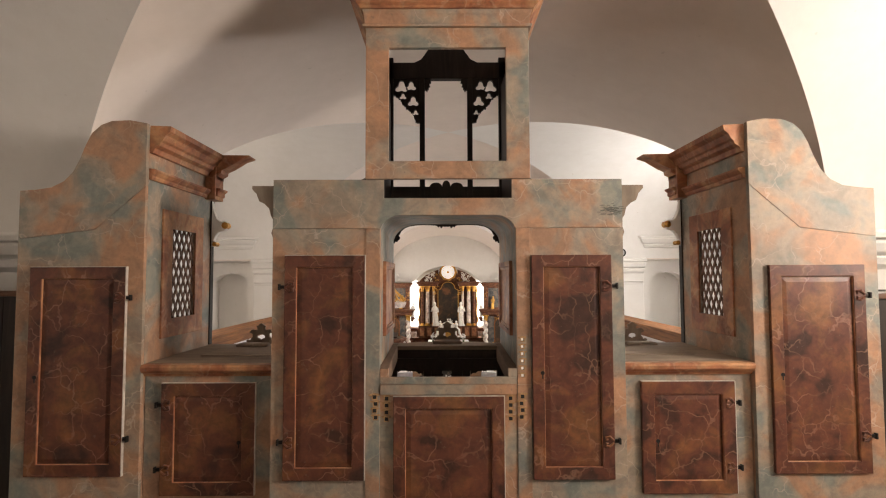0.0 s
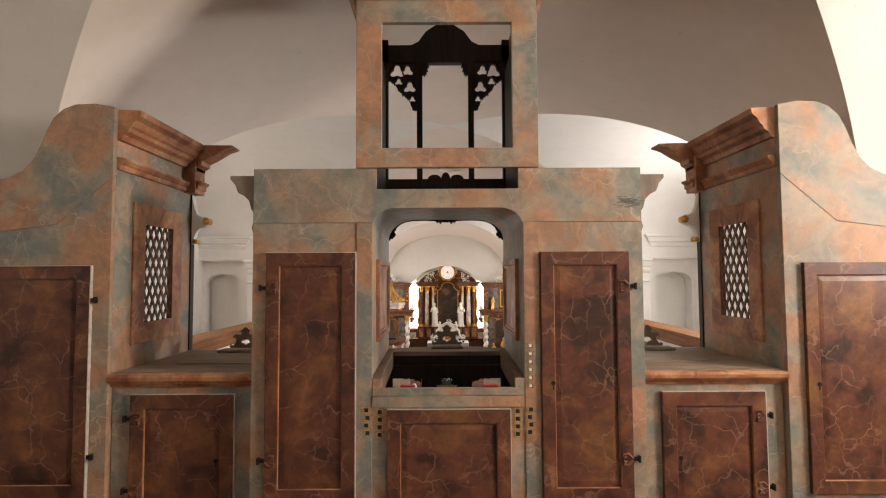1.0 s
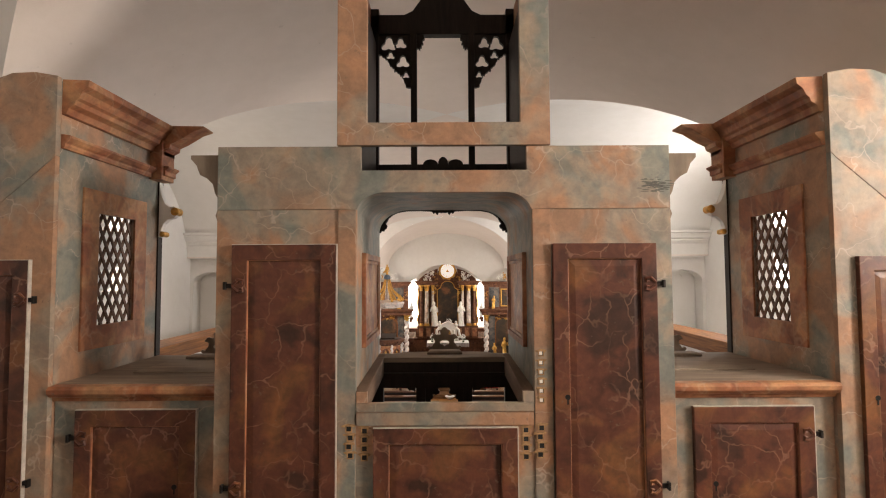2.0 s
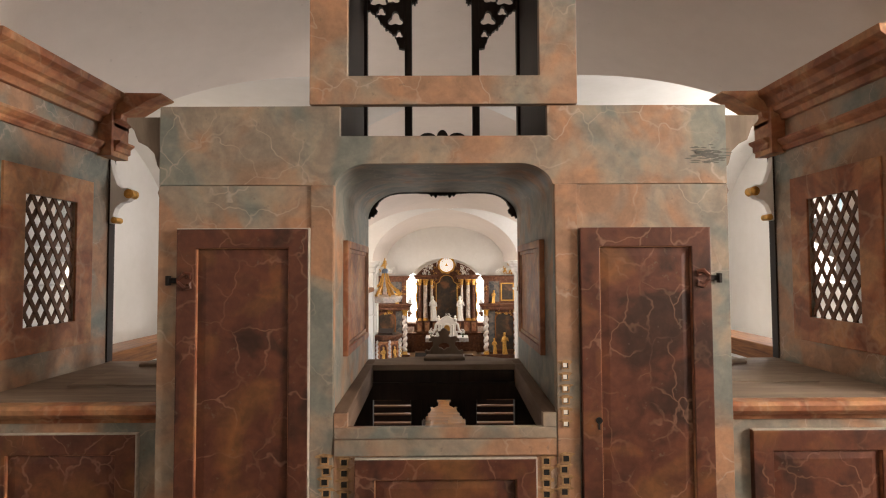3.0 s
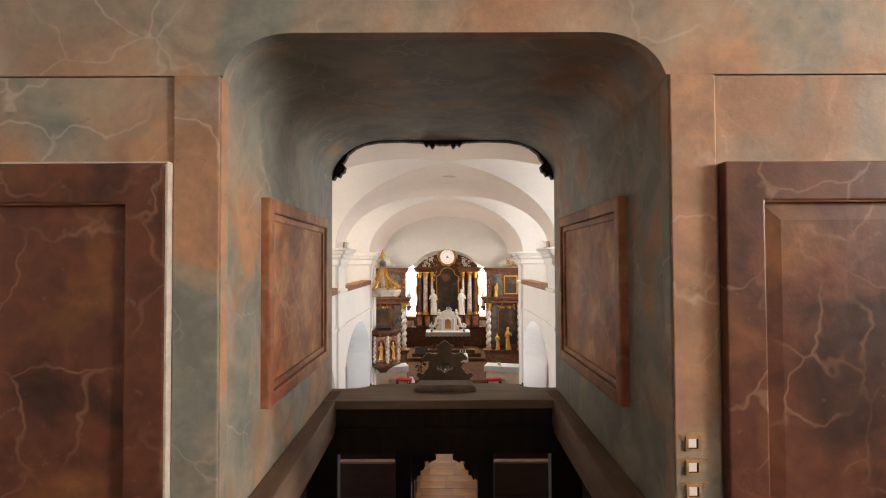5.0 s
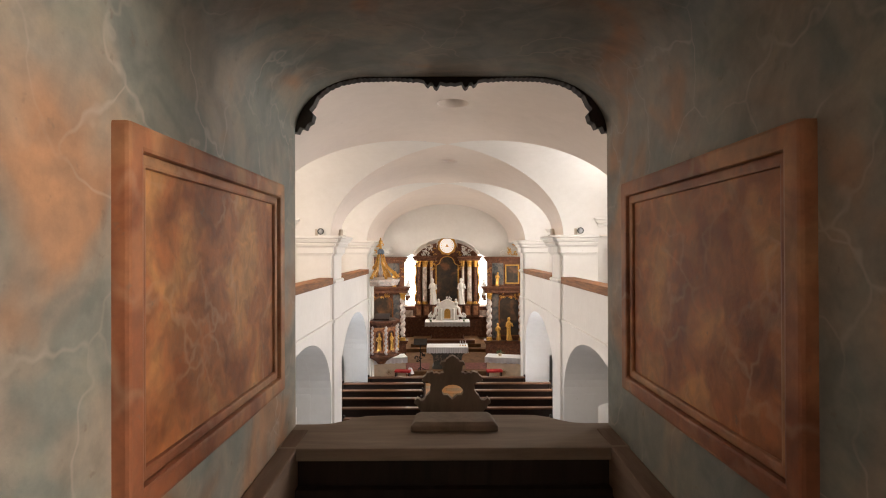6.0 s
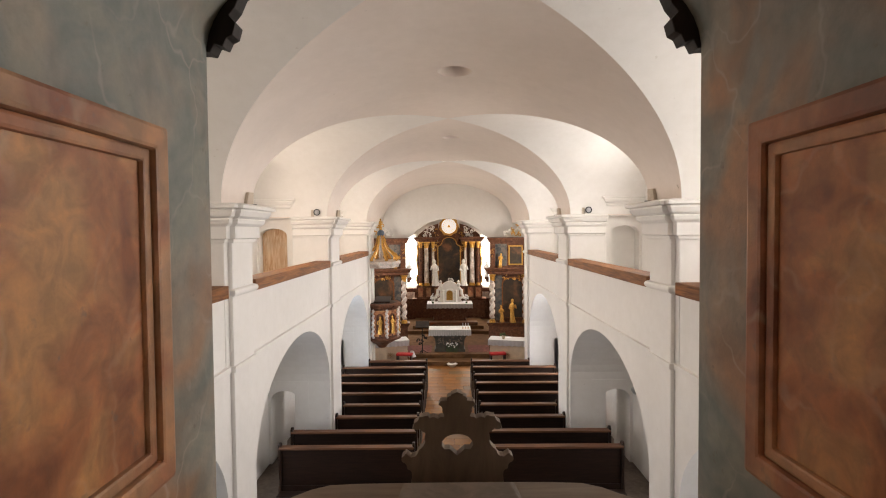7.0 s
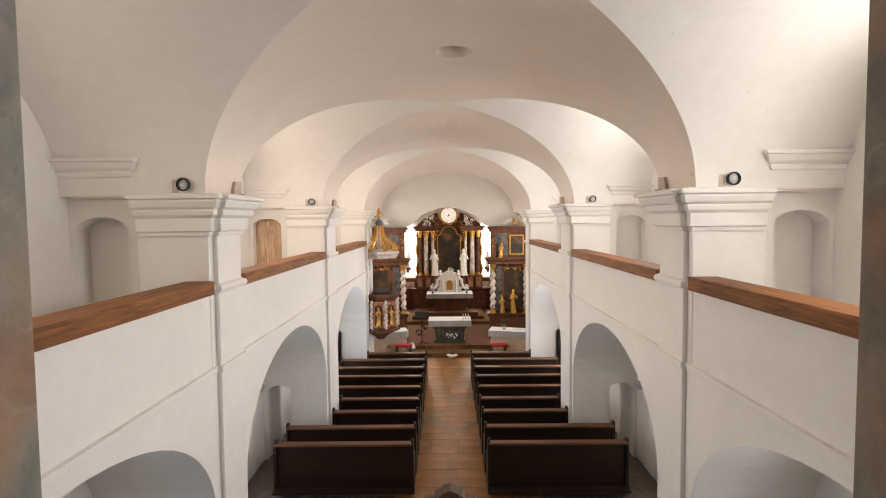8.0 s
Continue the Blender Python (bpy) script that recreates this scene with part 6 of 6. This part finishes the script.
lathe(bm, [(0.12, -2.45), (0.2, -2.35), (0.42, -2.22), (0.6, -2.16), (0.62, -2.1), (0.54, -2.06), (0.52, -1.15), (0.6, -1.1), (0.64, -1.03), (0.64, -0.99), (0.5, -0.985)], (0, 0, 0), 8)
part("body", bm, M_REDMARBLE, pul, "", 0.008)
bm = bmesh.new()
lathe(bm, [(0.5, -0.984), (0.49, -0.975)], (0, 0, 0), 8)
part("inner_floor", bm, M_PEW, pul)
bm = bmesh.new()
solid(bm, [(-0.2, -0.35, -0.97), (0.3, -0.35, -0.97), (0.3, 0.1, -0.85), (-0.2, 0.1, -0.85), (-0.2, -0.35, -0.93), (0.3, -0.35, -0.93), (0.3, 0.1, -0.81), (-0.2, 0.1, -0.81)], [(0, 1, 2, 3), (4, 5, 6, 7), (0, 1, 5, 4), (1, 2, 6, 5), (2, 3, 7, 6), (3, 0, 4, 7)])
part("book_rest", bm, M_PEW, pul)
for i in range(8):
    a0 = radians(45 * i)
    if math.sin(a0) > 0.5:
        continue
    a1 = radians(45 * i + 22.5)
    col = []
    cx, cy = 0.57 * math.cos(a1), 0.57 * math.sin(a1)
    bm = bmesh.new()
    tube(bm, [(cx + 0.02 * math.cos(t * 1.0), cy + 0.02 * math.sin(t * 1.0), -2.05 + 0.88 * t / 40) for t in range(41)], 0.038, 8)
    part("corner_column", bm, M_PALEMARBLE, pul, "pale twisted column", 0, True)
    d = Vector((math.cos(a0), math.sin(a0), 0))
    turn = pose(0, 0, 0, 0, 0, 45 * i + 90)
    bm = bmesh.new()
    plate(bm, [[(-0.19, -2.0), (0.19, -2.0), (0.19, -1.2), (-0.19, -1.2)], arch_loop(0, 0.12, -1.93, -1.42, -1.29, 10)], -0.525, -0.485)
    bmesh.ops.transform(bm, matrix=turn, verts=bm.verts[:])
    part("niche_panel", bm, M_PANEL, pul, "brown panel with an arched niche")
    bm = bmesh.new()
    figure(bm, 0.56, i)
    bmesh.ops.transform(bm, matrix=turn @ pose(0, -0.54, -1.93), verts=bm.verts[:])
    part("relief", bm, M_GOLD, pul, "gilt relief figure", 0, True)
bm = bmesh.new()
box(bm, -0.32, -0.26, -0.25, 0.25, -3.58, 1.1)
part("back_board", bm, M_CREAMSTONE, pul, "", 0.01)
can = thing("pulpit_canopy", "marbled sounding board over the pulpit with gilt scrolls", "canopy", nave(-2.15, 17.0, 0))
bm = bmesh.new()
lathe(bm, [(0.42, 0.2), (0.56, 0.22), (0.58, 0.3), (0.62, 0.36), (0.62, 0.42), (0.5, 0.45), (0.16, 0.47), (0.07, 0.5), (0.06, 1.2)], (0, 0, 0), 8)
part("board", bm, M_PALEMARBLE, can, "", 0.006)
for i in range(8):
    a = radians(22.5 + 45 * i)
    bm = bmesh.new()
    pts = []
    for t in range(11):
        r = 0.56 * (1 - t / 10) ** 1.6 + 0.06 + 0.03 * math.sin(t * 0.9)
        pts.append((r * math.cos(a), r * math.sin(a), 0.47 + 0.8 * (t / 10) ** 1.1))
    tube(bm, pts, [0.05 - 0.03 * t / 10 for t in range(11)], 8)
    scrollwork(bm, 0.55 * math.cos(a), 0.55 * math.sin(a), 0.55, 0.16, 0.22, 4, 140 + i)
    part("gilt_rib", bm, M_GOLD, can, "gilt scroll rib", 0, True)
bm = bmesh.new()
bmesh.ops.create_uvsphere(bm, u_segments=14, v_segments=10, radius=0.12, matrix=Matrix.Translation((0, 0, 1.3)))
part("globe", bm, mat("blue-grey globe", simple((0.12, 0.16, 0.22), 0.4)), can, "blue-grey globe", 0, True)
bm = bmesh.new()
figure(bm, 0.4, 3)
bmesh.ops.translate(bm, vec=(0, 0, 1.38), verts=bm.verts[:])
part("finial", bm, M_GOLD, can, "gilt finial", 0, True)

# spotlights on the pier cornices
for s, k in ((-1, 2), (1, 2), (-1, 3), (1, 3)):
    a, b = PIERS[k]
    sp = thing("spotlight", "round black-rimmed spotlight with a beige box on the cornice", "lamp", nave(s * (HALF + (0.2 if s < 0 else 0.36)), a + 0.02, SPRING), "cornice spotlights")
    bm = bmesh.new()
    lathe(bm, [(0.06, 0.08), (0.062, -0.04), (0.068, -0.05), (0.068, -0.075), (0.055, -0.078), (0.05, -0.05)], (0, 0, 0.09), 20, axis="y")
    part("housing", bm, M_LENS, sp, "black rim", 0, True)
    bm = bmesh.new()
    lathe(bm, [(0.052, -0.052), (0.03, -0.06), (0.01, -0.064)], (0, 0, 0.09), 18, axis="y")
    part("lens", bm, M_GREYMETAL, sp, "grey reflector", 0, True)
    bm = bmesh.new()
    box(bm, -0.13, -0.07, -0.03, 0.06, 0.0, 0.2)
    part("box", bm, M_CARD, sp, "beige ballast box", 0.006)
    bm = bmesh.new()
    tube(bm, [(-0.1, 0.0, 0.19), (-0.11, 0.0, 0.23), (-0.08, 0, 0.22), (-0.1, 0.02, 0.16)], 0.004, 5)
    tube(bm, [(-0.13, 0.0, 0.01), (-0.25, 0.01, 0.012), (-0.36, 0.02, 0.1), (-0.38, 0.05, 0.16)], 0.004, 5)
    tube(bm, [(0, 0.02, 0.0), (0, 0.02, 0.05)], 0.02, 6)
    part("cable", bm, M_CARD, sp)
for s in (-1, 1):
    a, b = PIERS[3]
    aw = thing("aisle_lamp", "small grey wall lamp at the passage arch", "lamp", nave(s * 3.74, a - 0.3, -1.9), "aisle lamps")
    bm = bmesh.new()
    lathe(bm, [(0.03, 0.12), (0.06, 0.1), (0.075, -0.02), (0.06, -0.06), (0.02, -0.07)], (0, 0, 0), 14, axis="y")
    part("head", bm, M_GREYMETAL, aw, "", 0, True)
    bm = bmesh.new()
    tube(bm, [(s * 0.05, 0.03, 0), (0, 0.03, 0)], 0.02, 6)
    part("arm", bm, M_GREYMETAL, aw)

for s in (-1, 1):
    for k in (2, 3):
        a, b = PIERS[k]
        lb = thing("cornice_box", "small tilted beige lamp box on the pier cornice", "lamp", nave(s * (HALF - 0.02), b - 0.2, SPRING, s * 20), "cornice lamp boxes")
        bm = bmesh.new()
        solid(bm, [(-0.05, -0.06, 0.0), (0.05, -0.06, 0.0), (0.05, 0.06, 0.0), (-0.05, 0.06, 0.0), (-0.045, -0.02, 0.17), (0.045, -0.02, 0.17), (0.045, 0.07, 0.17), (-0.045, 0.07, 0.17)], [(0, 3, 2, 1), (4, 5, 6, 7), (0, 1, 5, 4), (1, 2, 6, 5), (2, 3, 7, 6), (3, 0, 4, 7)])
        part("housing", bm, M_CARD, lb, "", 0.006)
        bm = bmesh.new()
        tube(bm, [(0.03, 0.0, 0.01), (-s * 0.1, -0.05, 0.012), (-s * 0.16, -0.02, 0.01)], 0.012, 6)
        part("clip", bm, M_LENS, lb)
pot = thing("potted_plant", "small green plant in a pot on the side table", "plant", nave(1.95, 18.7, -2.475))
bm = bmesh.new()
lathe(bm, [(0.05, 0.0), (0.07, 0.1), (0.06, 0.1), (0.045, 0.03)], (0, 0, 0), 12)
part("pot", bm, M_STONEFRONT, pot, "", 0, True)
bm = bmesh.new()
rnd = random.Random(77)
for i in range(40):
    a, e, r = rnd.uniform(0, 6.28), rnd.uniform(0.2, 1.5), rnd.uniform(0.08, 0.2)
    c = Vector((0.5 * r * math.cos(a) * math.cos(e), 0.5 * r * math.sin(a) * math.cos(e), 0.09 + 0.4 * r * math.sin(e)))
    d = Vector((math.cos(a) * math.cos(e), math.sin(a) * math.cos(e), math.sin(e))) * 0.09
    n = d.orthogonal().normalized() * 0.018
    solid(bm, [c, c + d * 0.5 + n, c + d, c + d * 0.5 - n], [(0, 1, 2, 3)])
part("leaves", bm, M_GREEN, pot)

# ---- floor tiles ----
rnd = random.Random(12)
tile_meshes = []
for wdt in (0.42, 0.55, 0.68):
    bm = bmesh.new()
    box(bm, -wdt / 2 + 0.002, wdt / 2 - 0.002, -0.1732, 0.1732, -0.02, 0.0)
    bmesh.ops.bevel(bm, geom=[e for e in bm.edges if all(abs(v.co.z) < 0.001 for v in e.verts)], offset=0.003, segments=1, affect="EDGES")
    me = bpy.data.meshes.new("tile")
    bm.to_mesh(me)
    bm.free()
    me.materials.append(M_TILE)
    tile_meshes.append((wdt, me))
pavement = tagged(new("pavement"), "worn tan stone tiles of the nave aisle", "floor", "", "structure")
pavement.matrix_world = NAVE
y = 8.6
while y < 18.9:
    half_w = 0.95 if y < 16.6 else 2.4
    x = -half_w - rnd.uniform(0, 0.4)
    while x < half_w:
        wdt, me = rnd.choice(tile_meshes)
        ob = new("tile", me)
        ob.parent = pavement
        ob.matrix_basis = pose(x + wdt / 2, y, FLOOR + rnd.uniform(-0.003, 0.001), 0, 0, rnd.uniform(-0.3, 0.3))
        x += wdt
    y += 0.35
